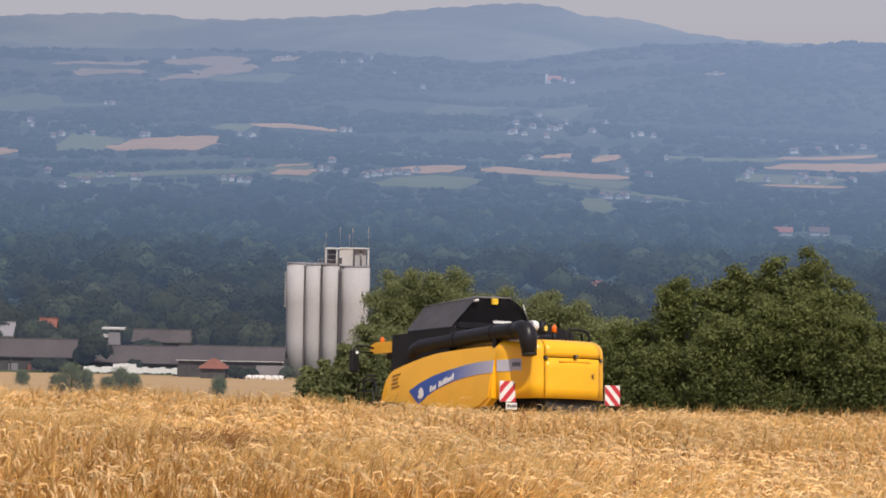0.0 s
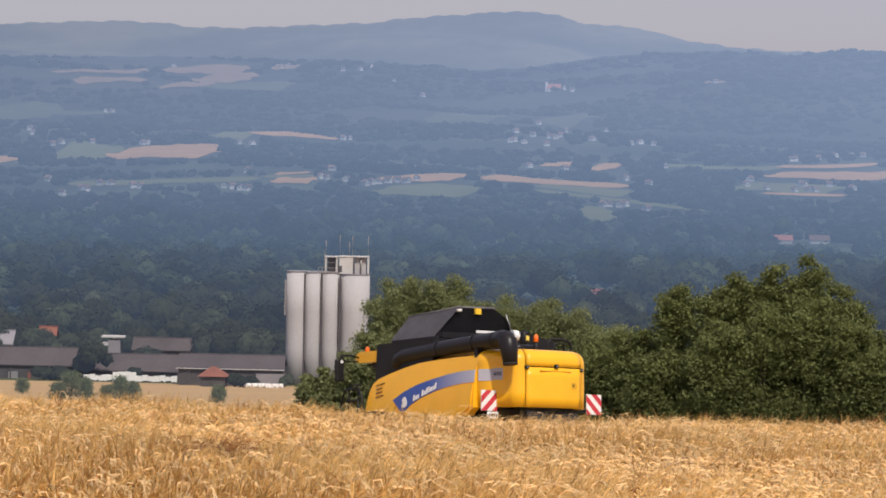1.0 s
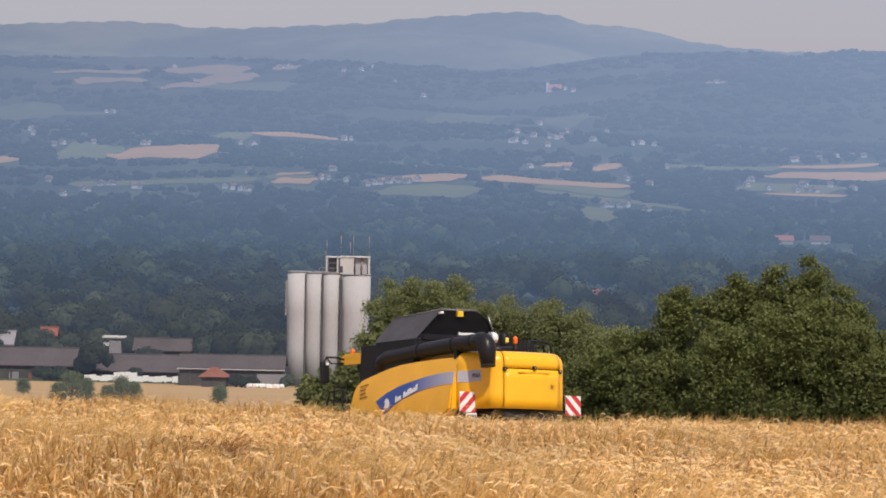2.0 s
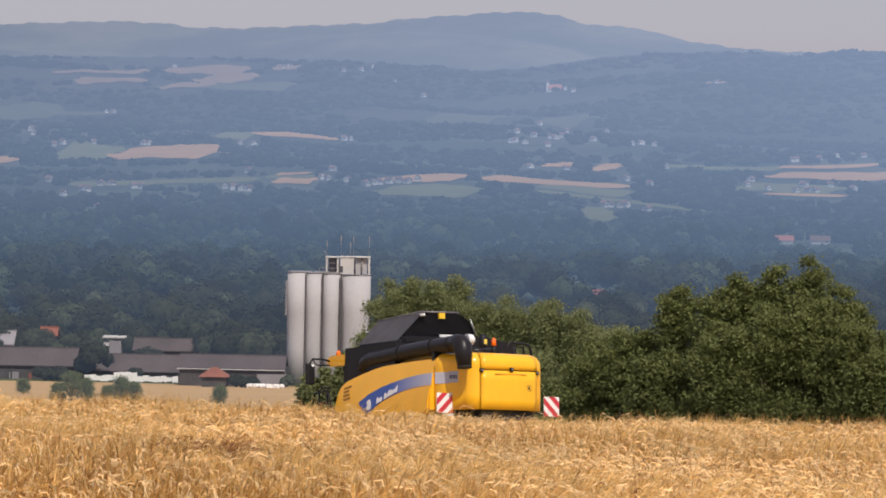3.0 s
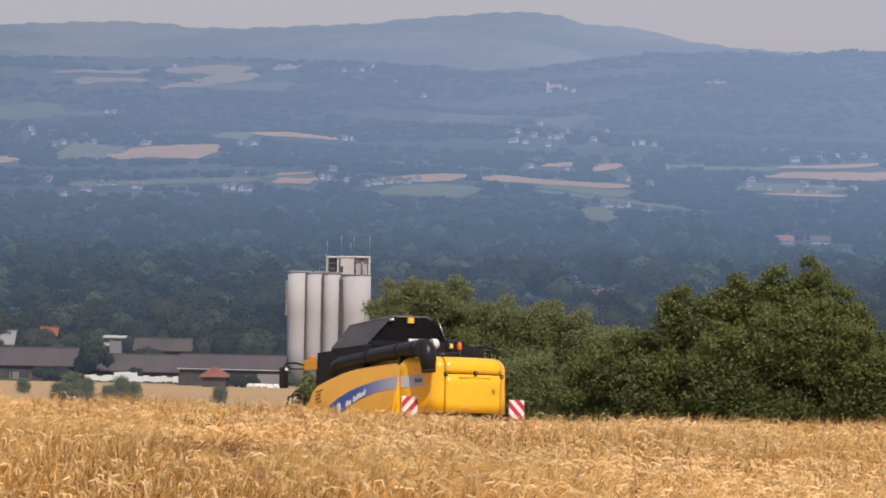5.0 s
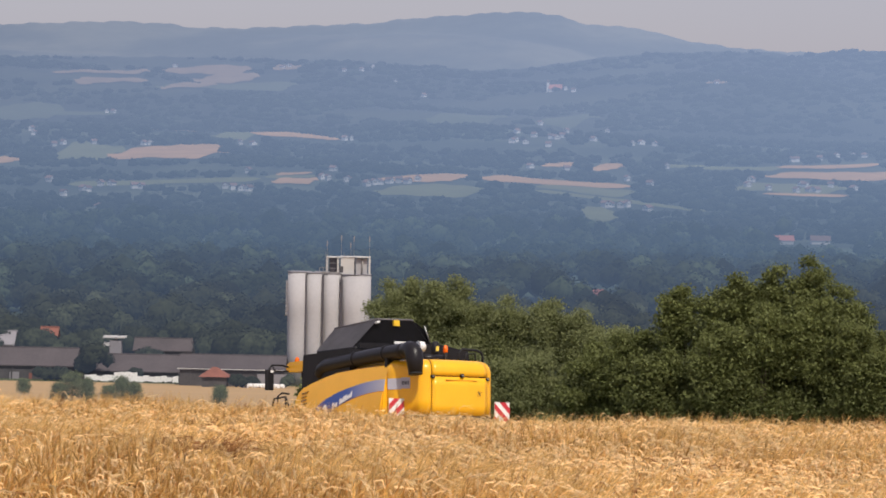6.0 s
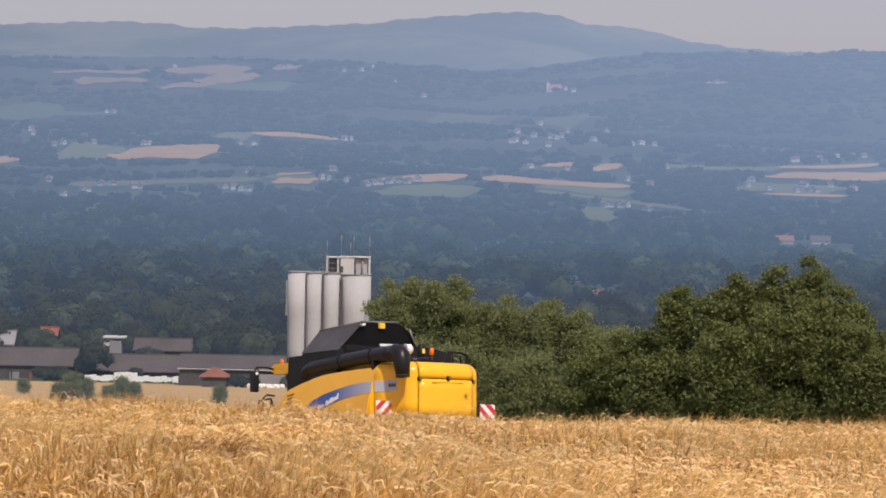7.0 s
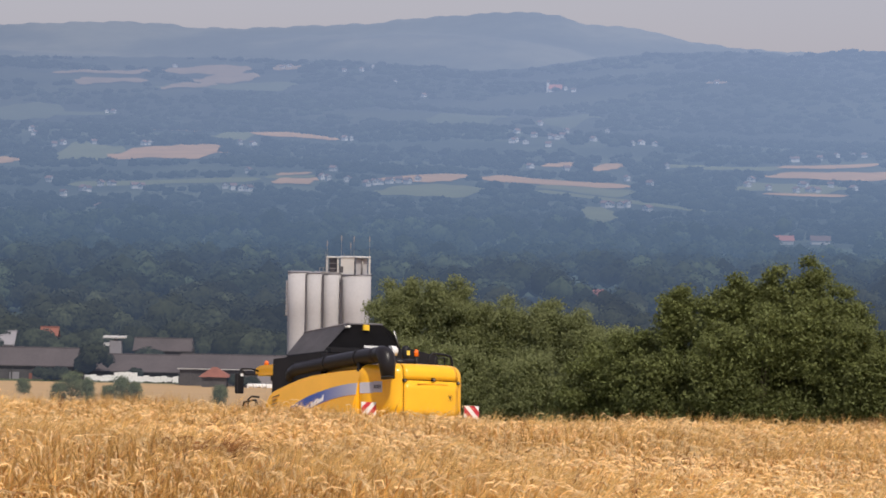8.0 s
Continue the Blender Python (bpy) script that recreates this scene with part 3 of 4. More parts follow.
# ---------- woods ----------
def crowns(name, rng, spots, lob, mats, label, n_leaf, size, wide=1.0, fine=2):
    """Many tree crowns in one mesh: each some uneven lobes of loose leafy faces round a rough core. spots: x, y, z, radius."""
    sp = np.asarray(spots)
    n = len(sp)
    bm = bmesh.new()
    bmesh.ops.create_icosphere(bm, subdivisions=fine, radius=1)
    sv = np.array([v.co[:] for v in bm.verts])
    sf = np.array([[v.index for v in f.verts] for f in bm.faces])
    bm.free()
    L = rng.normal(0, 1, (n, lob, 3))
    L /= np.linalg.norm(L, axis=2)[..., None]
    L[..., 2] = np.abs(L[..., 2]) * 0.9 - 0.25
    axes = np.array([wide, wide, 1.0])
    cen = (sp[:, None, :3] + L * axes * (sp[:, 3] * 0.62)[:, None, None]).reshape(-1, 3)
    rad = (sp[:, 3][:, None] * rng.uniform(0.40, 0.72, (n, lob))).reshape(-1)
    core = 0.87 * (1 + rng.normal(0, 0.10, (len(cen), len(sv))))
    V = [(cen[:, None] + sv[None] * axes * (rad[:, None] * core)[..., None]).reshape(-1, 3)]
    F = [(sf[None] + (np.arange(len(cen)) * len(sv))[:, None, None]).reshape(-1, 3)]
    d = rng.normal(0, 1, (len(cen), n_leaf, 3))
    d /= np.linalg.norm(d, axis=2)[..., None]
    d[..., 2] = np.where(d[..., 2] < -0.3, -d[..., 2], d[..., 2])
    d[..., 1] = np.where(d[..., 1] > 0.7, -d[..., 1], d[..., 1])
    P = cen[:, None] + d * axes * (rad[:, None] * rng.uniform(0.80, 1.10, (len(cen), n_leaf)))[..., None]
    v, f = leaves(rng, P.reshape(-1, 3), d.reshape(-1, 3) * 1.6, size, 0.17)
    tone = rng.choice(len(mats), n, p=(0.3, 0.5, 0.2))
    index = np.concatenate([np.repeat(tone, lob * len(sf)), np.repeat(tone, lob * n_leaf)])
    return tagged(sheet(name, np.concatenate(V + [v]), np.concatenate(F + [f + len(V[0])]), mats, index, smooth=True), label, "woods", kind="stuff")


# tilled and mown fields on the far side: sideways slope and the near and far edge at one end, the same at the other, crop
FIELDS = [(-0.1145, 2560, 2734, -0.0793, 2556, 2776, 'c'), (-0.102, 2942, 3000, -0.0795, 2960, 3000, 'c'), (-0.0671, 2930, 3010, -0.0372, 2844, 2866, 'c'), (-0.1606, 2520, 2674, -0.1488, 2542, 2618, 'c'),
          (-0.0586, 2318, 2340, -0.0468, 2328, 2346, 'c'), (-0.0597, 2246, 2288, -0.0452, 2244, 2296, 'c'), (-0.0236, 2276, 2304, 0.0074, 2266, 2448, 'c'), (0.0126, 2336, 2454, 0.064, 2296, 2350, 'c'),
          (0.0335, 2574, 2610, 0.0447, 2568, 2606, 'c'), (0.0513, 2528, 2598, 0.0609, 2536, 2590, 'c'), (0.1148, 2600, 2640, 0.151, 2692, 2734, 'c'), (0.112, 2448, 2548, 0.1571, 2552, 2670, 'c'), (0.1101, 2272, 2290, 0.1396, 2252, 2282, 'c')]
GRASS = [(-0.1351, 2578, 2792, -0.1145, 2570, 2760, 'g'), (-0.1311, 2256, 2300, -0.0644, 2266, 2304, 'g'), (-0.0232, 2154, 2230, 0.0122, 2142, 2260, 'g'), (0.0317, 2220, 2258, 0.0907, 2078, 2100, 'g'),
         (0.0317, 2266, 2320, 0.0651, 2200, 2290, 'g'), (0.0475, 2072, 2100, 0.0567, 1898, 2070, 'g'), (0.0884, 2542, 2578, 0.1158, 2566, 2622, 'g'), (0.1003, 2304, 2402, 0.1376, 2294, 2414, 'g'),
         (-0.0804, 2862, 2936, -0.0666, 2846, 2990, 'g'), (0.0766, 2564, 2592, 0.0893, 2554, 2590, 'g'), (-0.0625, 2298, 2318, -0.0448, 2296, 2322, 'g')]
HIGH = [(-0.1003, 3402, 3490, -0.0533, 3550, 3666, 'g'), (-0.1372, 3534, 3562, -0.1043, 3606, 3704, 'c'), (-0.1287, 3448, 3512, -0.1042, 3472, 3522, 'c'), (-0.0984, 3666, 3738, -0.069, 3680, 3768, 'c'),
        (-0.0866, 3534, 3670, -0.066, 3624, 3702, 'c'), (-0.0983, 3394, 3486, -0.0807, 3500, 3584, 'c'), (-0.0602, 3722, 3778, -0.0514, 3742, 3786, 'c'), (-0.1589, 3132, 3340, -0.1344, 3164, 3304, 'g'),
        (-0.1354, 3222, 3254, -0.1148, 3224, 3254, 'g'), (-0.006, 3086, 3190, 0.0185, 3074, 3262, 'g'), (0.0313, 3080, 3164, 0.0499, 3080, 3294, 'g'), (0.0896, 3418, 3442, 0.0965, 3416, 3442, 'c')]


def far_field(ua, near_a, far_a, ub, near_b, far_b, crop):
    """A field lying on the land, with slightly crooked edges."""
    high = near_a > 3040
    s, r = np.meshgrid(np.linspace(0, 1, 48), np.linspace(0, 1, 9), indexing="ij")
    near, far = near_a + (near_b - near_a) * s, far_a + (far_b - far_a) * s
    deep = np.maximum(far - near, 24)
    end = (1 - np.abs(2 * s - 1) ** 14) ** 0.8
    crook = 0.12 * np.sin(s * 7 + ua * 90) + 0.06 * np.sin(s * 19 + near_a)
    y = (near + far) / 2 + deep * end * ((r - 0.5) * (1 + crook) + 0.08 * np.sin(s * 5 + near_b))
    x = (ua + (ub - ua) * s) * y + (r - 0.5) * 0.10 * deep
    z = lie(x, y) + (0.8 if high else 0.5)
    k = (np.arange(47)[:, None] * 9 + np.arange(8)[None, :]).ravel()
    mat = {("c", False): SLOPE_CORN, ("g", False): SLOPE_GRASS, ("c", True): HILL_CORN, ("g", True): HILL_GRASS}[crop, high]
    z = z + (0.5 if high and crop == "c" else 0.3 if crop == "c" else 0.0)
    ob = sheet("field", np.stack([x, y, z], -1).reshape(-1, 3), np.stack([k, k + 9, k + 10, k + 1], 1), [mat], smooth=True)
    tagged(ob, "ripe pale corn field on the far slope" if crop == "c" else "green meadow on the far slope", "field", kind="structure")


for row in FIELDS + GRASS + HIGH:
    far_field(*row)

# village houses
VALLEY = [(-316, 2300), (-286, 2158), (-278, 2214), (-274, 2204), (-270, 2256), (-262, 2260), (-241, 2234), (-235, 2228), (-242, 2018), (-170, 2222), (-163, 2212), (-155, 2202), (-150, 2198), (-161, 2348),
          (-93, 2378), (-98, 2286), (-93, 2276), (-77, 2266), (-61, 2230), (-56, 2240), (-52, 2246), (-44, 2256), (-37, 2264), (-30, 2260), (-22, 2282)]
EAST = [(116, 2098), (120, 2104), (128, 2102), (133, 2110), (146, 2080), (167, 2356), (152, 2416), (75, 2568), (106, 2536), (196, 2554), (257, 2426), (247, 2358), (260, 2322), (294, 2380), (295, 2366),
        (280, 2302), (292, 2312), (297, 2308), (318, 2380), (333, 2352)]
UPPER = [(-423, 2938), (-414, 2892), (-377, 2770), (-370, 2784), (-340, 2778), (-290, 2766), (-285, 2766), (-200, 2798), (-187, 2790), (-101, 2854), (-94, 2852), (-354, 3744), (-375, 3240), (-382, 3240),
         (-215, 3748), (-207, 3768), (-98, 3780), (-134, 3736), (-112, 3742), (-66, 3630), (-29, 3524)]
UPPER_EAST = [(325, 2704), (329, 2708), (356, 2748), (377, 2786), (395, 2798), (406, 2800), (63, 2784), (67, 2790), (76, 2772), (86, 2838), (100, 3094), (70, 2884), (97, 2746), (102, 2820), (107, 2816),
              (114, 2838), (121, 2916), (143, 2808), (169, 3034), (179, 2774), (189, 2796), (201, 2784), (143, 3504), (152, 3482), (319, 3424)]
LARGE = [(217, 1844), (241, 1848), (63, 1252)]


def cottage(w, d, h, roof_h):
    c = empty("village_house", pose(0, 0, 0), "small white village house with tiled gable roof", "house", "village houses")
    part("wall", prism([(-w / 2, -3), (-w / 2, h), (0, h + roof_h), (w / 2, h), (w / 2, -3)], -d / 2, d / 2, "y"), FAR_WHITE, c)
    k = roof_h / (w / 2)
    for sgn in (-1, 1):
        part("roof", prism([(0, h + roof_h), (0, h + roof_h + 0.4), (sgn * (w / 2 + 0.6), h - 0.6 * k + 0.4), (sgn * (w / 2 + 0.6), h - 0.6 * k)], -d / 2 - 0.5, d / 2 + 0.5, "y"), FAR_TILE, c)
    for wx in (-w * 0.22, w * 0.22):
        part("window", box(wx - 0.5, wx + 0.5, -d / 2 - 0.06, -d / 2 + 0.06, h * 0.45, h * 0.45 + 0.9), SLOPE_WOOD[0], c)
    return c


homes = VALLEY + EAST + UPPER + UPPER_EAST
kinds = [cottage(4.4, 5, 2.6, 1.6), cottage(3.6, 4.4, 3.0, 1.3), cottage(6, 4.4, 2.2, 1.7)]
for i, (x, y) in enumerate(homes):
    m = pose(x, y, float(lie(x, y)) + 0.6, 0, 0, rng.uniform(-75, 75))
    if i < 3:
        kinds[i].matrix_world = m
    else:
        copy_thing(kinds[i % 3], m)
for x, y in LARGE:
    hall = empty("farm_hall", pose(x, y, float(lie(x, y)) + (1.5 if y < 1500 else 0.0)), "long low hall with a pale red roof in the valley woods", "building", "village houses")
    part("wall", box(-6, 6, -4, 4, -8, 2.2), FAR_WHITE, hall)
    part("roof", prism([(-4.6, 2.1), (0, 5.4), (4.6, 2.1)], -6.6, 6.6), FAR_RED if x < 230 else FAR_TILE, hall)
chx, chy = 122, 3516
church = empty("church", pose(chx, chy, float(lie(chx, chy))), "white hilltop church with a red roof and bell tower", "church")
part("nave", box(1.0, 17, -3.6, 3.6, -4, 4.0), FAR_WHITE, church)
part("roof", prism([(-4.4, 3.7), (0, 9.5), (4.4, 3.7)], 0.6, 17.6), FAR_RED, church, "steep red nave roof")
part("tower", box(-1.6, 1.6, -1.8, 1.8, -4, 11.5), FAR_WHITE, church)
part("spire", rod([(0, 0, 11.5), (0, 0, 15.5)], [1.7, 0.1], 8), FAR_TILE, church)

OPEN = FIELDS + GRASS + HIGH


def clear(x, y):
    """Whether trees may stand here: not on a field, nor before a house."""
    u = x / y
    for ua, na, fa, ub, nb, fb, crop in OPEN:
        if ua - 0.0012 < u < ub + 0.0012:
            t = (u - ua) / (ub - ua)
            if na + (nb - na) * t - (70 if crop == "c" else 45) < y < fa + (fb - fa) * t + 3:
                return False
    return all(abs(x - hx) > 7 or not hy - 70 < y < hy + 6 for hx, hy in homes) and all(abs(x - hx) > 14 or not hy - 150 < y < hy + 8 for hx, hy in LARGE)


def wood(rng, n, y0, y1, r0, r1, rise, ok):
    out = []
    while len(out) < n:
        y = math.sqrt(rng.uniform(y0 * y0, y1 * y1))
        x = rng.uniform(-0.18, 0.18) * y
        if ok(x, y):
            r = rng.uniform(r0, r1)
            out.append((x, y, float(lie(x, y)) + rise * rng.uniform(0.75, 1.2), r))
    return out


def yard_free(x, y):
    return not (y < 870 and -132 < x < -8) and clear(x, y) and not (-80 < x < -45 and 1120 < y < 1240)


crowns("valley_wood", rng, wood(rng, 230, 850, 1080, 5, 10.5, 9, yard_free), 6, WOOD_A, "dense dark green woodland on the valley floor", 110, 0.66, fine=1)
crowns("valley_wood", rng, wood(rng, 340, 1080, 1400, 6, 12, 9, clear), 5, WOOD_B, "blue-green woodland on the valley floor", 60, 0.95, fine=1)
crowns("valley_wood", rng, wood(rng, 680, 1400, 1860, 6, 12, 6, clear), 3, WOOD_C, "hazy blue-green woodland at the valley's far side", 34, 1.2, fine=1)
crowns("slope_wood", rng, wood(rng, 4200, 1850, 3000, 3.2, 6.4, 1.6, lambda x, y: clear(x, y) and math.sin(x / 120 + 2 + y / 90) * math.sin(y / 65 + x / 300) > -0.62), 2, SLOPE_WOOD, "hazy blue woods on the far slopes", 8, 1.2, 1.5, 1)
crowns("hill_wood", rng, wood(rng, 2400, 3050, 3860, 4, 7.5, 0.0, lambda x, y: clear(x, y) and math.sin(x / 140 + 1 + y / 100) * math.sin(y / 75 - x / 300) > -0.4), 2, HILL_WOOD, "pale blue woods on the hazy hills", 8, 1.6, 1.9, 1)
yard = []
for x, y, r, n in ((-126, 775, 5, 3), (-110, 790, 5.5, 4), (-98, 785, 5, 4), (-92, 772, 4, 2), (-79, 785, 4, 3), (-62, 800, 6, 5), (-50, 790, 6, 4), (-43, 778, 4, 2), (-88, 815, 6, 5), (-70, 830, 6, 5), (-118, 830, 7, 5), (-49.8, 703, 2.4, 2), (-47.5, 706, 1.8, 1), (-37.6, 706, 2.0, 1), (-101, 733, 2.2, 2), (-95.5, 731, 2.6, 2), (-93.0, 742, 4.4, 2), (-90.8, 743, 3.8, 1), (-100.5, 742, 2.6, 1), (-80.0, 742, 2.8, 1)):
    for i in range(n):
        rr = r * rng.uniform(0.75, 1.05)
        xx, yy = x + rng.normal(0, r * 0.5), y + rng.normal(0, r * 0.3)
        yard.append((xx, yy, float(land(xx, yy)) + rr * (1.25 if r > 3 else 0.7), rr))
tall = []
for x, y, r, n in ((-121, 792, 7.0, 2), (-99, 790, 6.5, 2), (-94, 796, 6.0, 1), (-74, 815, 8.0, 2), (-62, 812, 7.0, 1), (-50, 792, 6.5, 2), (-44, 800, 6.0, 1)):
    for i in range(n):
        xx, yy, rr = x + rng.normal(0, 2), y + rng.normal(0, 3), r * rng.uniform(0.8, 1.05)
        tall.append((xx, yy, float(land(xx, yy)) + rr * 1.3, rr))
# yard trees get the painted haze glow through WOOD_A
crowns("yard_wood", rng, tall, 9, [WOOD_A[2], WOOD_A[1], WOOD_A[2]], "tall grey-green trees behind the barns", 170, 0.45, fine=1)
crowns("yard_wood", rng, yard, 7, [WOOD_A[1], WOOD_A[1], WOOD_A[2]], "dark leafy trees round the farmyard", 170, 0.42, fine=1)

# ---------- combine harvester: x to its right, y forward from its rear, z up from the ground ----------
combine = empty("combine_harvester", pose(0, 0, 0), "yellow combine harvester with folded black unloading tube driving through barley", "combine harvester")


def shell_path(n=14):
    """Plan of the rear hood from the left flank round the back to the right flank."""
    pts = [(-1.18, 2.7), (-1.18, 1.2), (-1.37, 0.80), (-1.20, 0.50), (-1.05, 0.33)]
    pts += [(-0.72 - 0.29 * math.cos(a), 0.26 - 0.24 * math.sin(a)) for a in np.linspace(0.12, 1.5, 9)]
    pts += [(x, 0.02 - 0.085 * (1 - (x / 0.74) ** 2)) for x in np.linspace(-0.725, 0.615, n)]
    pts += [(0.585 + 0.225 * math.sin(a), 0.26 - 0.24 * math.cos(a)) for a in np.linspace(0.2, 1.45, 9)]
    pts += [(0.82, 0.6), (0.86, 1.2), (0.9, 2.0), (0.9, 2.7)]
    return [(x * 1.085 if x > 0 else x, y) for x, y in pts]


def shell(lo, hi, z0, z1, thick=0.035, out=0.0, r=0.26):
    """A piece of the hood's skin between two places along its plan and two heights, rounded in at the top."""
    path = [Vector((x, y, 0)) for x, y in shell_path()][lo:hi]
    full = [Vector((x, y, 0)) for x, y in shell_path()]
    zs = np.unique(np.concatenate([np.linspace(z0, z1, 5), [z for z in 3.03 - r + r * np.sin(np.linspace(0, 1.45, 9)) if z0 < z < z1]]))
    bm = bmesh.new()
    grids = []
    for depth in (-out, thick):
        rows = []
        for z in zs:
            over = max(0, z - (3.03 - r))
            inset = r - math.sqrt(max(r * r - over * over, 0)) + 0.10 * max(0, 2.1 - z) ** 2
            row = []
            for i in range(lo, lo + len(path)):
                d = (full[min(i + 1, len(full) - 1)] - full[max(i - 1, 0)]).normalized()
                nrm = Vector((-d.y, d.x, 0))
                p = full[i] + nrm * (inset + depth)
                row.append(bm.verts.new((p.x, p.y, z)))
            rows.append(row)
        grids.append(rows)
    a, b = grids
    for g in grids:
        for r0, r1 in zip(g, g[1:]):
            for i in range(len(r0) - 1):
                bm.faces.new((r0[i], r0[i + 1], r1[i + 1], r1[i])).smooth = True
    m = len(path) - 1
    for k in range(len(zs) - 1):
        for i in (0, m):
            bm.faces.new((a[k][i], a[k + 1][i], b[k + 1][i], b[k][i]))
    for k in (0, len(zs) - 1):
        for i in range(m):
            bm.faces.new((a[k][i], a[k][i + 1], b[k][i + 1], b[k][i]))
    return finish(bm)


def slab(a, b, z0, z1, out):
    """A thin upright plate from a to b in plan, standing proud to the left."""
    d = Vector((b[0] - a[0], b[1] - a[1])).normalized()
    o = Vector((d.y, -d.x)) * out
    return prism([a, b, (b[0] + o.x, b[1] + o.y), (a[0] + o.x, a[1] + o.y)], z0, z1, "z")


END = len(shell_path())
part("flank_panel", shell(0, 14, 1.83, 3.03), YELLOW, combine, "smooth yellow flank panel")
door = part("rear_door", shell(14, 28, 1.83, 2.648), YELLOW, combine, "yellow lower rear door")
lid = part("rear_lid", shell(14, 28, 2.668, 3.03), YELLOW, combine, "glossy yellow upper rear lid")
part("corner_panel", shell(28, END, 1.83, 3.03), YELLOW, combine)
part("hood_frame", shell(1, END - 1, 1.90, 2.98, thick=0.09, out=-0.05), BLACK, combine, "black frame behind the panel joints")
part("hood_top", prism([(-0.72, 2.7), (-0.72, 0.45), (-0.6, 0.26), (0.42, 0.26), (0.6, 0.5), (0.7, 2.7)], 2.98, 3.024, "z", 0.01), YELLOW, combine)
for hx, hz in ((-0.72, 2.645), (-0.03, 2.68), (0.665, 2.63)):
    hinge = part("latch", box(hx - 0.045, hx + 0.045, -0.115 + 0.09 * abs(hx) / 0.7, 0.03, hz - 0.038, hz + 0.038, 0.015), BLACK, door, "black rubber latch")
    part("bolt", rod([(hx, -0.13 + 0.09 * abs(hx) / 0.7, hz), (hx, -0.10 + 0.09 * abs(hx) / 0.7, hz)], 0.02, 8), STEEL, hinge)
bm = bmesh.new()
ring = [[bm.verts.new((0.44 + rr * math.cos(a), yy, 2.30 + rr * math.sin(a))) for a in np.linspace(0, 2 * math.pi, 24, endpoint=False)] for rr, yy in ((0.066, -0.050), (0.060, -0.050))]
for i in range(24):
    bm.faces.new((ring[0][i], ring[0][(i + 1) % 24], ring[1][(i + 1) % 24], ring[1][i]))
part("badge_ring", finish(bm), INK, door, "thin dark round badge outline")
part("badge_mark", prism([(0.42, 2.27), (0.425, 2.335), (0.45, 2.335), (0.465, 2.31), (0.445, 2.30), (0.47, 2.265), (0.45, 2.265), (0.435, 2.29)], -0.05, -0.03, "y"), INK, door)
part("reflector_strip", box(-0.42, 0.36, -0.072, -0.02, 2.575, 2.588), material("faded_red_strip", (0.78, 0.33, 0.03), 0.5), door, "faded thin reflective strip")
part("underframe", box(-0.7, 0.66, 0.25, 2.6, 1.25, 1.88, 0.04), BLACK, combine, "dark straw chopper housing")
part("deflector", prism([(0.10, 1.82), (0.55, 1.86), (0.55, 1.5), (0.0, 1.55)], -0.66, 0.62), RUBBER, combine, "dark rubber straw deflector")
for i in range(9):
    part("chopper_knife", box(-0.6 + i * 0.14, -0.58 + i * 0.14, 0.05, 0.40, 1.50, 1.62), STEEL, combine)


# side shields with their swept decals
def swell(bm, sgn):
    """Leans a side panel inwards towards its top, in a soft curve."""
    for z in np.arange(1.75, 2.9, 0.05):
        bmesh.ops.bisect_plane(bm, geom=bm.verts[:] + bm.edges[:] + bm.faces[:], plane_co=(0, 0, z), plane_no=(0, 0, 1))
    for v in bm.verts:
        v.co.x -= sgn * 0.11 * max(0.0, v.co.z - 1.7) ** 2
    return bm


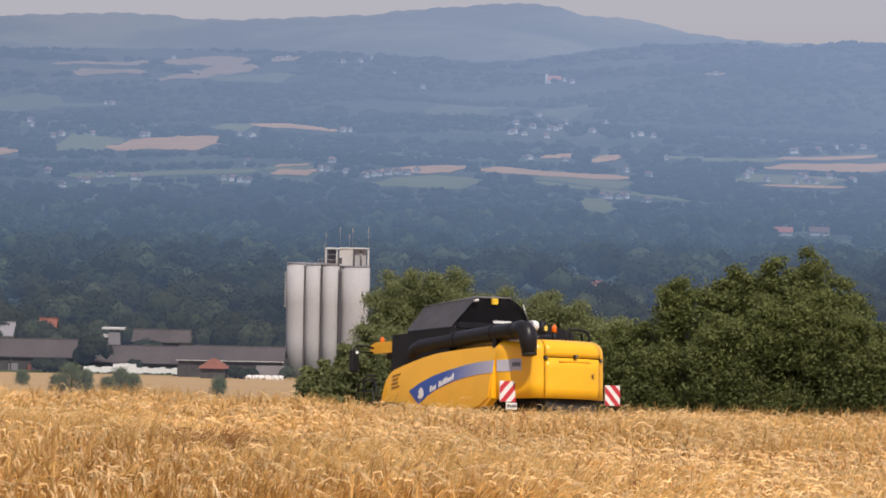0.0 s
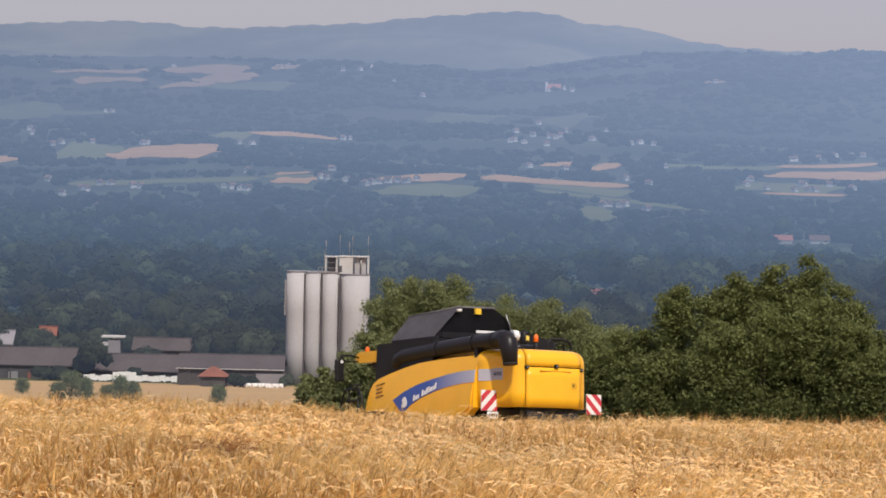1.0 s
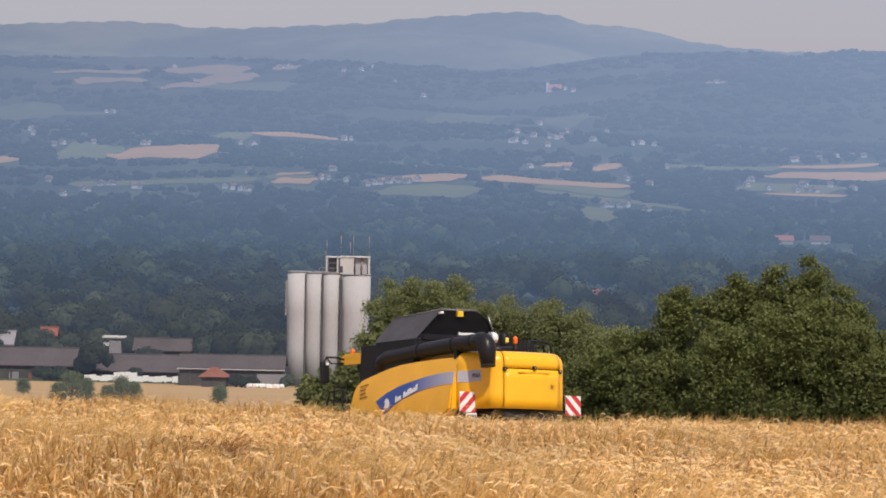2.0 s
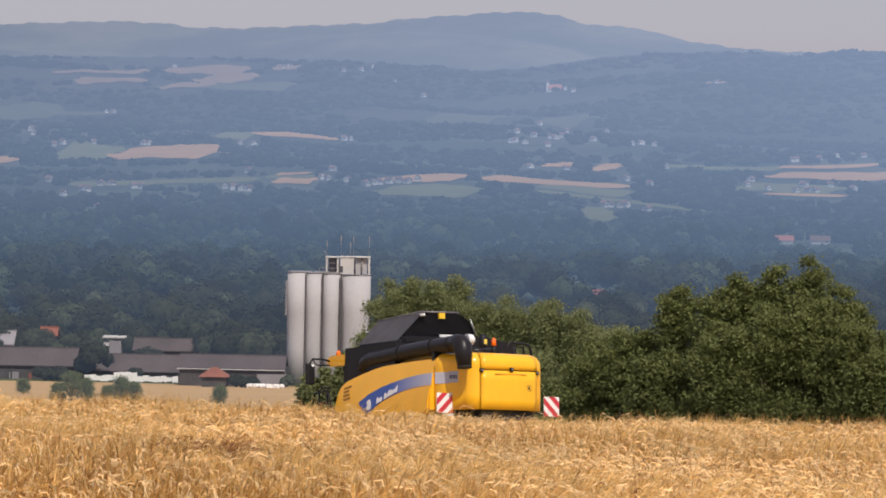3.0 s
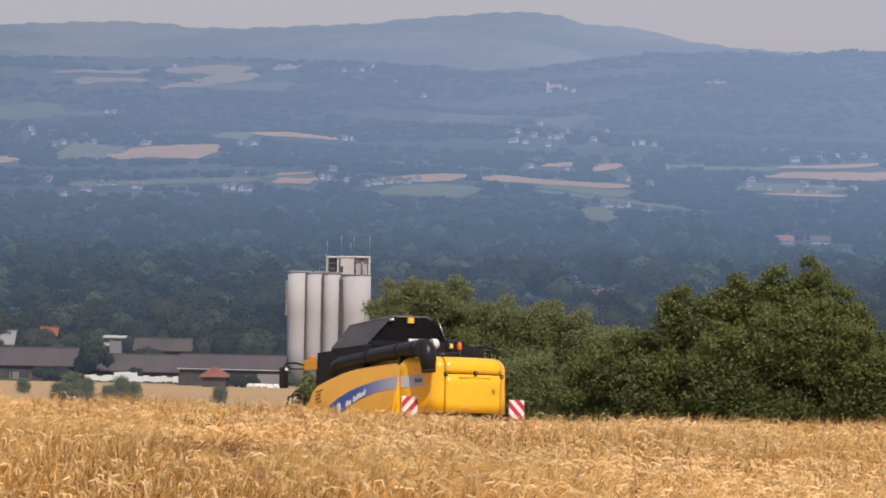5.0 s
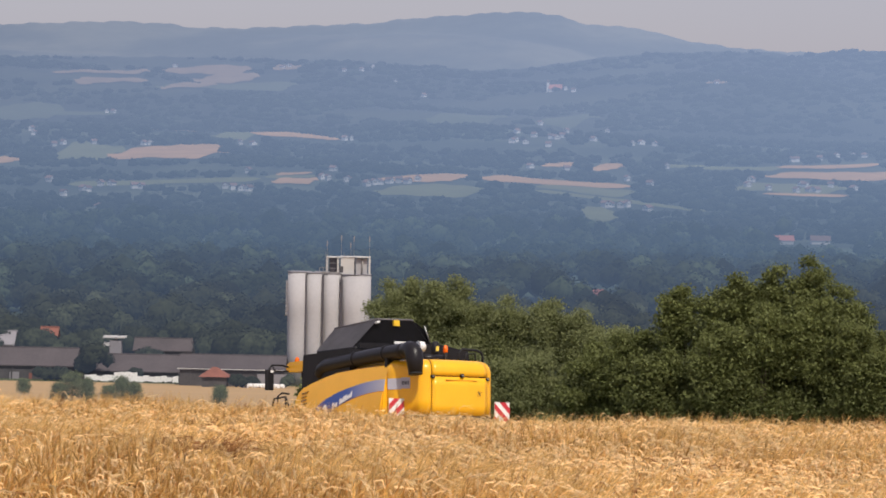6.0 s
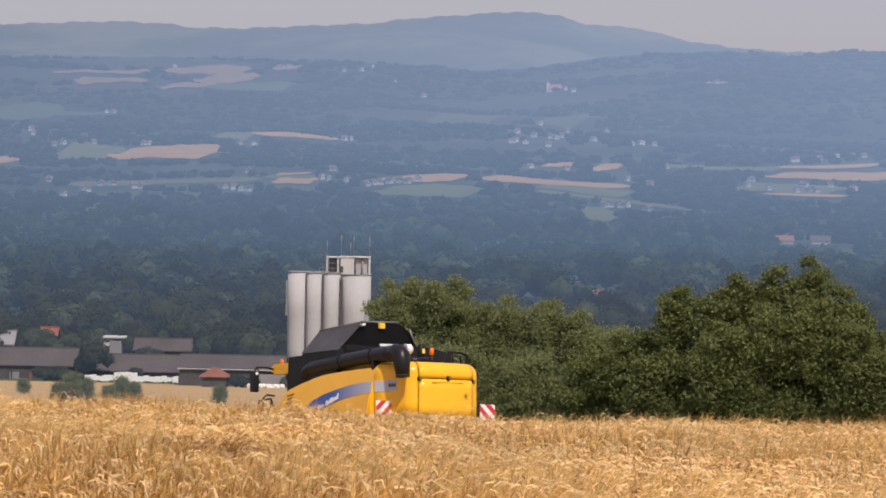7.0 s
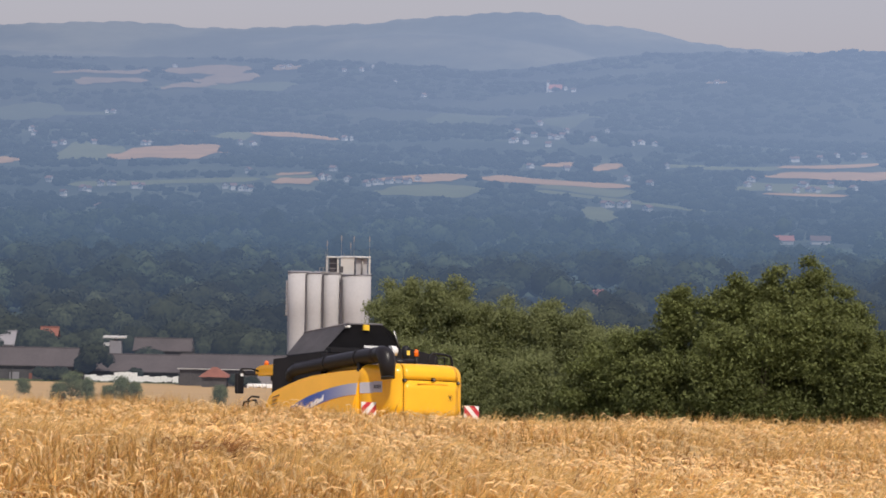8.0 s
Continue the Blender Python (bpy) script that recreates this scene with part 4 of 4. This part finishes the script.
TOP = [(0.85, 2.90), (1.2, 2.915), (1.7, 2.912), (2.2, 2.90), (2.6, 2.89), (3.02, 2.865), (3.45, 2.81), (3.86, 2.735), (4.2, 2.665), (4.5, 2.595), (4.66, 2.50), (4.76, 2.35), (4.82, 2.15), (4.86, 1.93), (4.88, 1.6)]
for sgn in (-1, 1):
    x0, x1 = sorted((sgn * 1.47, sgn * 1.30))
    edge = TOP + [(4.86, 1.35), (2.6, 1.35), (2.0, 1.5), (1.4, 1.68), (1.05, 1.68), (0.85, 1.84)]
    if sgn > 0:
        edge = [q for q in edge if q[0] > 1.8]
    shield = part("side_shield", swell(prism(edge, x0, x1, "x", 0.035, 3), sgn), YELLOW, combine, "swept yellow side shield")
    face = (-1.482, -1.466) if sgn < 0 else (1.466, 1.482)
    up = [(3.81, 2.115), (3.4, 2.28), (2.9, 2.41), (2.5, 2.478), (2.2, 2.52), (1.85, 2.565), (1.5, 2.595), (1.15, 2.61), (0.87, 2.612)]
    dn = [(3.43, 1.82), (3.1, 1.99), (2.75, 2.12), (2.45, 2.19), (2.2, 2.245), (1.85, 2.30), (1.5, 2.335), (1.15, 2.355), (0.87, 2.36)]
    for lo, hi in (((0, 8),) if sgn < 0 else ((0, 4),)):
        part("decal_band", swell(prism(up[lo:hi + 1] + dn[lo:hi + 1][::-1], *face, "x"), sgn), DECAL, shield, "blue decal band fading to silver")
    if sgn < 0:
        belly = [(y_, z_ - 0.03) for y_, z_ in dn] + [(0.93, 1.86), (1.2, 1.72), (2.0, 1.54), (2.6, 1.42), (3.4, 1.42), (3.5, 1.62)]
        part("lower_panel", swell(prism(belly, -1.497, -1.462, "x", 0.014, 2), sgn), YELLOW, shield, "raised lower shield panel")
    mark = (-1.492, -1.474) if sgn < 0 else (1.474, 1.492)
    leaf = [(3.36 + 0.10 * math.cos(a) * (1 - 0.3 * math.sin(a)), 2.05 + 0.115 * math.sin(a)) for a in np.linspace(0.3, 5.6, 14)]
    part("emblem", swell(prism(leaf + [(3.40, 2.05)], *mark, "x"), sgn), WHITE, shield, "white leaf-like emblem")
    tall = (0.13, 0.09, 0.09, 0, 0.13, 0.09, 0.13, 0.13, 0.09, 0.09, 0.13)
    for k, up_ in enumerate(tall):          # a brand mark as plain strokes along the band
        ya = 3.02 - k * 0.076
        za = 2.065 + (2.98 - ya) * 0.285
        if up_:
            part("lettering_bar", swell(prism([(ya, za), (ya, za + up_), (ya - 0.048, za + 0.014 + up_), (ya - 0.048, za + 0.014)], *mark, "x"), sgn), WHITE, shield, "pale brand stroke")
    for ya, z, words in ((4.50, 2.46, (0.10, 0.16)), (4.48, 2.375, (0.20,)), (4.48, 2.29, (0.22,)), (4.47, 2.205, (0.08, 0.15))):
        for w in words:
            part("print_bar", swell(prism([(ya, z - 0.008), (ya, z + 0.012), (ya - w, z + 0.012 + w * 0.14), (ya - w, z - 0.008 + w * 0.14)], *mark, "x"), sgn), FADED_INK, shield, "small dark print bar")
            ya, z = ya - w - 0.035, z + (w + 0.035) * 0.14
part("name_plate", slab((-1.365, 0.79), (-1.20, 0.50), 2.38, 2.615, 0.012), SILVER, combine, "silver type plate")
part("name_plate", slab((-1.20, 0.50), (-1.07, 0.353), 2.395, 2.63, 0.012), SILVER, combine, "silver type plate")
for i in range(5):
    part("type_bar", slab((-1.19 + i * 0.022, 0.489 - i * 0.025), (-1.178 + i * 0.022, 0.475 - i * 0.025), 2.475, 2.555, 0.018), INK, combine, "dark type bar")

# unloading tube folded back along the left flank
tube = part("unloading_tube", rod([(-1.2, 4.02, 2.85), (-1.2, 3.92, 3.0), (-1.2, 3.70, 3.07), (-1.2, 3.3, 3.085), (-1.2, 1.7, 3.165), (-1.2, 0.5, 3.20), (-1.2, 0.15, 3.215)], [0.15, 0.165, 0.165, 0.165, 0.165, 0.165, 0.165], 24), TUBE, combine, "long dark grey unloading tube")
part("spout", rod([(-1.2, 0.34, 3.205), (-1.2, 0.16, 3.215), (-1.2, 0.05, 3.19), (-1.2, -0.02, 3.12), (-1.2, -0.05, 2.98), (-1.2, -0.09, 2.68)], [0.166, 0.175, 0.185, 0.195, 0.185, 0.148], 24), TUBE, tube, "black rubber elbow and spout")
part("spout_lip", rod([(-1.2, -0.088, 2.70), (-1.2, -0.092, 2.665)], 0.153, 24), RUBBER, tube, "worn rubber spout lip")
part("end_cover", rod([(-1.03, 0.10, 3.275), (-0.90, 0.10, 3.28), (-0.86, 0.10, 3.281)], [0.115, 0.11, 0.07], 20), WHITE, tube, "round white end cover")
for yy in (1.1, 2.4):
    part("collar", rod([(-1.2, yy - 0.03, 3.165 + (1.7 - yy) * 0.04), (-1.2, yy + 0.03, 3.165 + (1.7 - yy) * 0.04)], 0.178, 24), BLACK, tube)
part("tube_cradle", box(-1.32, -0.9, 0.9, 1.0, 2.85, 3.06), BLACK, combine)

# grain tank with its folding covers
part("tank_body", box(-1.05, 1.05, 2.75, 4.5, 2.3, 3.45, 0.03), BLACK, combine, "black grain tank")
for name, quad, m, lab in (
        ("left_cover", [(-1.05, 2.85, 3.44), (-1.05, 4.52, 3.44), (-0.46, 4.70, 4.00), (-0.46, 2.74, 4.085)], GREY, "dusty grey folding tank cover"),
        ("right_cover", [(1.05, 2.85, 3.44), (0.50, 2.85, 4.10), (0.50, 4.6, 4.02), (1.05, 4.52, 3.44)], GREY, "dusty grey folding tank cover"),
        ("rear_cover", [(-1.04, 2.86, 3.44), (-0.45, 2.86, 4.085), (0.49, 2.86, 4.11), (0.80, 2.86, 3.92), (1.04, 2.86, 3.55), (1.04, 2.86, 3.44)], BLACK, "black rear tank cover"),
        ("front_cover", [(-1.04, 4.52, 3.44), (1.04, 4.52, 3.44), (0.49, 4.6, 4.0), (-0.45, 4.66, 4.0)], BLACK, "black front tank cover")):
    bm = bmesh.new()
    f = bm.faces.new([bm.verts.new(q) for q in quad])
    bmesh.ops.solidify(bm, geom=[f], thickness=0.035)
    cover = part(name, finish(bm), m, combine, lab)
    part("rim", rod([quad[-1], quad[-2]] if name == "left_cover" else [quad[1], quad[2]], 0.022, 8), GREY, cover, "pale worn cover rim")
part("cover_strut", rod([(-0.52, 2.80, 4.0), (-0.42, 2.74, 4.02)], 0.03, 8), WHITE, combine, "small pale hinge")
part("cover_stay", rod([(0.93, 2.8, 3.60), (0.78, 2.8, 3.98)], 0.018, 6), STEEL, combine)
part("warning_label", box(-0.02, 0.13, 2.80, 2.855, 3.955, 4.08), material("yellow_label", (0.85, 0.52, 0.03), 0.5), combine, "small yellow warning label")
part("white_label", box(-0.06, 0.42, 2.70, 2.745, 3.49, 3.60, 0.01), WHITE, combine, "white sticker")
part("cover_seat", prism([(-1.0, 3.40), (-1.0, 3.52), (0.95, 3.55), (1.0, 3.40)], 2.60, 2.84, "y"), BLACK, combine, "black tank ledge")
part("tank_shoulder", prism([(2.6, 2.85), (2.6, 3.38), (4.72, 3.36), (4.78, 2.60), (4.78, 1.5), (2.6, 1.5)], -1.27, 1.27, "x", 0.02), BLACK, combine, "black upper side housing")

# engine deck behind the tank
part("engine_cover", prism([(-0.62, 2.95), (-0.62, 3.20), (0.15, 3.48), (0.5, 3.49), (1.25, 3.36), (1.3, 2.95)], 1.7, 2.6, "y", 0.03), BLACK, combine, "black engine cover")
part("air_intake", rod([(0.05, 1.15, 3.05), (0.05, 1.15, 3.44), (0.05, 1.15, 3.50)], [0.09, 0.09, 0.05], 12), BLACK, combine, "black air intake stack")
part("muffler", rod([(-0.42, 0.95, 3.11), (0.12, 0.95, 3.11)], 0.085, 14), TUBE, combine, "dark exhaust muffler")
beacon = part("beacon_base", rod([(0.10, 0.8, 3.0), (0.10, 0.8, 3.24)], 0.045, 10), BLACK, combine)
part("beacon", rod([(0.10, 0.8, 3.24), (0.10, 0.8, 3.36), (0.10, 0.8, 3.40)], [0.052, 0.05, 0.025], 12), ORANGE, combine, "orange rotating beacon")
part("deck_label", box(-0.10, -0.03, 0.86, 0.88, 3.27, 3.37), material("pale_yellow_label", (0.8, 0.62, 0.1), 0.5), combine, "small pale label")
for yy in (1.15, 1.75):
    part("deck_rail", rod([(0.66, yy, 2.95), (0.66, yy, 3.26), (0.74, yy, 3.355), (1.10, yy, 3.345), (1.24, yy, 3.30), (1.28, yy, 3.20), (1.28, yy, 2.9)], 0.028, 8), BLACK, combine, "bent black handrail")
part("deck_rail", rod([(0.84, 1.15, 2.95), (0.84, 1.15, 3.26), (1.08, 1.15, 3.27), (1.10, 1.15, 2.95)], 0.022, 8), BLACK, combine, "inner black handrail")
part("side_deck", box(0.9, 1.32, 0.9, 2.6, 2.86, 2.93, 0.01), BLACK, combine)

# cab, mirror and ladder
cab = part("cab", prism([(4.80, 1.5), (4.80, 3.06), (5.4, 3.06), (5.5, 2.3), (5.4, 1.5)], -0.62, 0.92, "x", 0.04), material("dark_tinted_cab_glass", (0.015, 0.02, 0.022), 0.06, vary=0.05, gloss=0.6), combine, "dark tinted glass cab")
part("cab_roof", prism([(4.72, 3.05), (4.72, 3.20), (4.82, 3.26), (5.72, 3.27), (5.88, 3.21), (5.90, 3.10), (5.78, 3.03), (4.85, 3.02)], -1.06, 1.05, "x", 0.10, 5), YELLOW, cab, "yellow cab roof")
part("roof_liner", box(-0.9, 0.95, 4.8, 5.5, 2.9, 3.04, 0.03), BLACK, cab)
part("beacon_base", rod([(-0.93, 5.62, 3.22), (-0.93, 5.62, 3.265)], 0.05, 10), BLACK, cab)
part("beacon", rod([(-0.93, 5.62, 3.26), (-0.93, 5.62, 3.35), (-0.93, 5.62, 3.385)], [0.055, 0.05, 0.025], 12), ORANGE, cab, "orange rotating beacon")
for sgn in (-1, 1):
    arm = part("mirror_arm", rod([(sgn * 1.02, 5.78, 3.14), (sgn * 1.22, 5.80, 3.19), (sgn * 1.52, 5.76, 3.18), (sgn * 1.60, 5.74, 3.08), (sgn * 1.60, 5.72, 2.95)], 0.022, 8), BLACK, cab, "bent black mirror arm")
    part("arm_stay", rod([(sgn * 1.04, 5.78, 3.06), (sgn * 1.40, 5.78, 3.05), (sgn * 1.52, 5.76, 3.17)], 0.016, 6), BLACK, arm)
    part("mirror", box(sgn * 1.60 - 0.10, sgn * 1.60 + 0.10, 5.66, 5.77, 2.60, 3.08, 0.03), BLACK, arm, "tall black mirror")
    part("mirror_lamp", rod([(sgn * 1.57, 5.665, 3.03), (sgn * 1.57, 5.64, 3.03)], 0.036, 10), WHITE, arm)
ladder = part("ladder", rod([(-1.62, 5.40, 0.7), (-1.55, 5.40, 1.5), (-1.55, 5.38, 2.45), (-1.50, 5.30, 2.52), (-1.35, 5.2, 2.50)], 0.022, 8), BLACK, combine, "black cab ladder")
part("ladder_stile", rod([(-1.62, 5.02, 0.7), (-1.55, 5.02, 1.5), (-1.55, 5.02, 2.40)], 0.022, 8), BLACK, ladder)
for i in range(6):
    part("rung", box(-1.62, -1.50, 5.02, 5.40, 0.85 + i * 0.26, 0.89 + i * 0.26), BLACK, ladder)
part("platform_rail", rod([(-1.5, 5.75, 1.5), (-1.56, 5.70, 2.05), (-1.56, 5.55, 2.40), (-1.56, 5.0, 2.42), (-1.56, 4.86, 2.2), (-1.5, 4.84, 1.5)], 0.022, 8), BLACK, combine, "hooped black platform rail")
part("platform", box(-1.6, -0.9, 4.85, 5.9, 1.42, 1.50, 0.01), BLACK, combine)

# red and white warning boards, number plate
for sgn in (-1, 1):
    cx = -1.335 if sgn < 0 else 1.345
    y0 = 0.455
    board = part("warning_board", box(cx - 0.195, cx + 0.195, y0, y0 + 0.025, 1.755, 2.175, 0.006), WHITE, combine, "red and white striped warning board")
    w, h = 0.195, 0.21
    for c0 in (-0.50, -0.22, 0.06, 0.34):
        poly = []
        for a, b in ((c0, c0 + 0.14),):
            # a diagonal band clipped to the board
            steps = 24
            lo_, hi_ = [], []
            for k in range(steps + 1):
                u = -w + 2 * w * k / steps
                za, zb = (a + u + 0.08, b + u + 0.08) if sgn < 0 else (a - u + 0.08, b - u + 0.08)
                za, zb = max(-h, min(h, za)), max(-h, min(h, zb))
                if zb - za > 0.001:
                    lo_.append((cx + u, 1.965 + za))
                    hi_.append((cx + u, 1.965 + zb))
            poly = lo_ + hi_[::-1]
        if len(lo_) > 2:
            part("stripe", prism(poly, y0 - 0.004, y0 + 0.004, "y"), RED, board, "red diagonal stripe")
    part("board_arm", box(min(cx, sgn * 0.6), max(cx, sgn * 0.6), y0 + 0.03, y0 + 0.07, 1.80, 1.85), BLACK, combine, "black board arm")
plate = part("number_plate", box(-1.39, -1.12, 0.44, 0.455, 1.60, 1.74, 0.004), WHITE, combine, "white number plate")
for i in range(4):
    part("plate_bar", box(-1.36 + i * 0.06, -1.32 + i * 0.06, 0.434, 0.442, 1.64, 1.70), INK, plate)

# axles and wheels
part("axle", box(-1.3, 1.3, 0.85, 1.1, 0.5, 0.7), BLACK, combine)
part("axle", box(-1.4, 1.4, 4.15, 4.45, 0.8, 1.1), BLACK, combine)
part("chassis_beam", box(-0.5, 0.5, 0.9, 4.4, 0.62, 1.3, 0.02), BLACK, combine)
WHEELS = []
for r, w, wx, wy in ((0.95, 0.62, 1.45, 4.3), (0.62, 0.46, 1.30, 0.98)):
    for sgn in (-1, 1):
        wheel = empty("wheel", pose(sgn * wx, wy, r), "", "")
        wheel.parent = combine
        part("tyre", rod([(-w / 2, 0, 0), (-w / 2 + 0.02, 0, 0), (-w * 0.3, 0, 0), (w * 0.3, 0, 0), (w / 2 - 0.02, 0, 0), (w / 2, 0, 0)], [r * 0.6, r * 0.88, r * 0.96, r * 0.96, r * 0.88, r * 0.6], 28), RUBBER, wheel)
        part("rim", rod([(-w / 2 - 0.01, 0, 0), (w / 2 + 0.01, 0, 0)], r * 0.55, 20), YELLOW, wheel, "yellow steel rim")
        lugs = bmesh.new()
        for k in range(18):
            a = 2 * math.pi * k / 18
            for s2 in (-1, 1):
                q = bmesh.ops.create_cube(lugs, size=1)["verts"]
                bmesh.ops.transform(lugs, verts=q, matrix=pose(0, 0, 0, math.degrees(a) + s2 * 5) @ Matrix.Translation((s2 * w * 0.24, 0, r * 0.965)) @ pose(0, 0, 0, 0, 0, s2 * 35) @ Matrix.Diagonal((w * 0.45, 0.05, r * 0.07, 1)))
        part("tread", finish(lugs), RUBBER, wheel)
        WHEELS.append((wheel, sgn * wx, wy, r))


# ---------- standing barley ----------
def barley(name, rng, lo, hi, per_m2, ear, awns):
    """Bowed ripe ears on bent stalks, each with long awns, over a stretch of the field."""
    area = 0.166 * (hi * hi - lo * lo) + 1.2 * (hi - lo)
    n = int(area * per_m2)
    y = np.sqrt(rng.uniform(lo * lo, hi * hi, n))
    x = rng.uniform(-1, 1, n) * (0.166 * y + 0.6)
    g = land(x, y)
    clump = np.sin(x * 2.3 + np.sin(y * 0.8) * 2) * np.sin(y * 1.1 + x * 0.5) + 0.6 * np.sin(x * 6.1 + y * 1.7) * np.sin(y * 3.7 - x * 2)
    # swaths that the wind has laid over, and upright ones between
    laid = np.clip(0.5 + 0.6 * np.sin(x * 0.7 + y * 0.33 + 1.2 * np.sin(y * 0.21)) + 0.4 * np.sin(x * 1.9 - y * 0.8), 0, 1)
    # a tuft of weathered brown stalks, and thin spots where the lower straw shows
    brown = 1.1 * np.exp(-((x + 2.02) / 0.30) ** 2 - ((y - 24.8) / 2.4) ** 2) + 0.35 * np.clip(np.sin(x * 1.3 + 2 + y * 0.4) * np.sin(y * 0.9 - x * 0.6) - 0.45, 0, 1)
    h = 0.835 + 0.06 * clump - 0.05 * laid + 0.035 * np.sin(x * 0.9 + y * 0.5) + np.minimum(rng.normal(0, 0.10, n), 0.085) + 0.11 * (rng.random(n) < 0.010)
    lean = rng.normal(0.0, 0.6, n) - 0.3 + 0.5 * np.sin(x * 0.8 + y * 0.35) + math.pi * (rng.random(n) < 0.16)
    dx, dy = np.cos(lean), np.sin(lean)
    bow = rng.uniform(0.02, 0.09, n) + 0.12 * laid * rng.random(n)
    hook = rng.random(n) < 0.22 + 0.38 * laid          # ripe ears hang over, painted pale as glints; others stand, painted darker as shaded
    curl = np.where(hook, np.clip(rng.normal(2.1, 0.5, n), 1.2, 3.0), rng.uniform(0.0, 0.9, n))
    h = h + np.where(hook, 0.02, -0.07)
    Up = np.array([0, 0, 1.0])
    base = np.stack([x, y, g], 1)
    D = np.stack([dx, dy, 0 * x], 1)
    S = np.stack([-dy, dx, 0 * x], 1)
    p0 = base + Up * (h * 0.35)[:, None]
    p1 = base + D * (bow * 0.35)[:, None] + Up * (h * 0.84)[:, None]
    p2 = base + D * bow[:, None] + Up * h[:, None]
    L = ear * rng.uniform(0.7, 1.25, n)
    up0 = rng.uniform(1.05, 1.5, n) - 0.3 * laid         # the ear leaves the stalk rising, then bows over
    ang = [up0, up0 - 0.5 * curl, up0 - curl]
    step = L / 2.2
    p3 = p2 + D * (step * np.cos(ang[0]))[:, None] + Up * (step * np.sin(ang[0]))[:, None]
    p4 = p3 + D * (step * np.cos(ang[1]))[:, None] + Up * (step * np.sin(ang[1]))[:, None]
    p5 = p4 + D * (step * np.cos(ang[2]))[:, None] + Up * (step * np.sin(ang[2]))[:, None]
    turn = rng.uniform(0, 3.14, n)
    side = np.stack([np.cos(turn), np.sin(turn) * 0.5, 0 * x], 1)
    w = 0.0036
    dull = rng.random(n) < brown
    V, F, M = [], [], []
    off = 0

    def add(vs, fs, mat):
        nonlocal off
        k = len(vs)
        V.append(np.stack(vs, 1).reshape(-1, 3))
        F.append((np.arange(n)[:, None, None] * k + np.asarray(fs)[None] + off).reshape(-1, 3))
        M.append(np.repeat(np.where(dull, 2, np.where(hook | (mat == 0), mat, 4)), len(fs)))
        off += n * k
    add([p0 - side * w, p0 + side * w, p1 - side * w, p1 + side * w, p2 - side * w * .8, p2 + side * w * .8], [[0, 1, 3], [0, 3, 2], [2, 3, 5], [2, 5, 4]], 0)
    ew = 0.0062
    lift = Up * ew * 0.8
    # three-sided ear: start, two rings, tip
    add([p2, p3 + S * ew - lift * .4, p3 + lift, p3 - S * ew - lift * .4, p4 + S * ew - lift * .4, p4 + lift, p4 - S * ew - lift * .4, p5],
        [[0, 1, 2], [0, 2, 3], [1, 4, 5], [1, 5, 2], [2, 5, 6], [2, 6, 3], [7, 5, 4], [7, 6, 5]], 1)
    for k in range(awns):
        root = p4 if k % 2 else p5
        a2 = up0 - 1.1 * curl + 0.17 * rng.normal(0, 1, n)
        reach = L * rng.uniform(1.0, 1.6, n)
        tip = root + D * (reach * np.cos(a2))[:, None] + S * (L * rng.uniform(-0.3, 0.3, n))[:, None] + Up * (reach * np.sin(a2))[:, None]
        add([root + S * 0.0024 + Up * 0.0016, root - S * 0.0024 - Up * 0.0016, tip], [[0, 1, 2]], 3)
    return tagged(sheet(name, np.concatenate(V), np.concatenate(F), [STRAW, EARS, EARS_BROWN, AWNS, EARS_GOLD], np.concatenate(M)), "dense ripe golden barley with nodding bearded ears", "barley", kind="stuff")


rng = np.random.default_rng(11)
barley("barley", rng, 17, 26, 300, 0.108, 6)
barley("barley", rng, 26, 40, 200, 0.110, 5)
barley("barley", rng, 40, 50, 130, 0.115, 4)


# ---------- what moves ----------
def stand(x, y, z, turn):
    """A machine on the falling field at x, y, z, heading turn degrees left of straight away."""
    a = radians(turn)
    fw = Vector((-math.sin(a), math.cos(a), -0.0187 * math.sin(a) - 0.1471 * math.cos(a))).normalized()
    up = Vector((-0.0187, 0.1471, 1)).normalized()
    right = fw.cross(up)
    m = Matrix((right, fw, up)).transposed().to_4x4()
    return Matrix.Translation((x, y, z + 1.77)) @ m


def motions():
    way = [(0.0, 2.757, 57.927, -7.15, 35.12), (0.5, 2.584, 58.2, -7.187, 35.04), (1.0, 2.396, 58.488, -7.228, 34.79), (1.5, 2.182, 58.808, -7.271, 34.31),
           (3.0, 1.496, 59.854, -7.409, 32.18), (3.5, 1.276, 60.191, -7.459, 31.47), (4.0, 1.078, 60.503, -7.506, 31.03), (4.5, 0.907, 60.777, -7.55, 30.9),
           (6.0, 0.469, 61.471, -7.693, 32.0), (6.5, 0.311, 61.692, -7.74, 32.5), (7.0, 0.178, 61.905, -7.785, 33.04), (7.5, 0.015, 62.13, -7.828, 33.39), (8.0, -0.154, 62.367, -7.865, 33.73)]
    walk(combine, [(t, stand(*place)) for t, *place in way])
    gone = [0.0]
    for a, b in zip(way, way[1:]):
        gone.append(gone[-1] + math.dist(a[1:4], b[1:4]))
    for wheel, wx, wy, r in WHEELS:
        walk(wheel, [(row[0], pose(wx, wy, r, -math.degrees(d / r))) for row, d in zip(way, gone)])


motions()
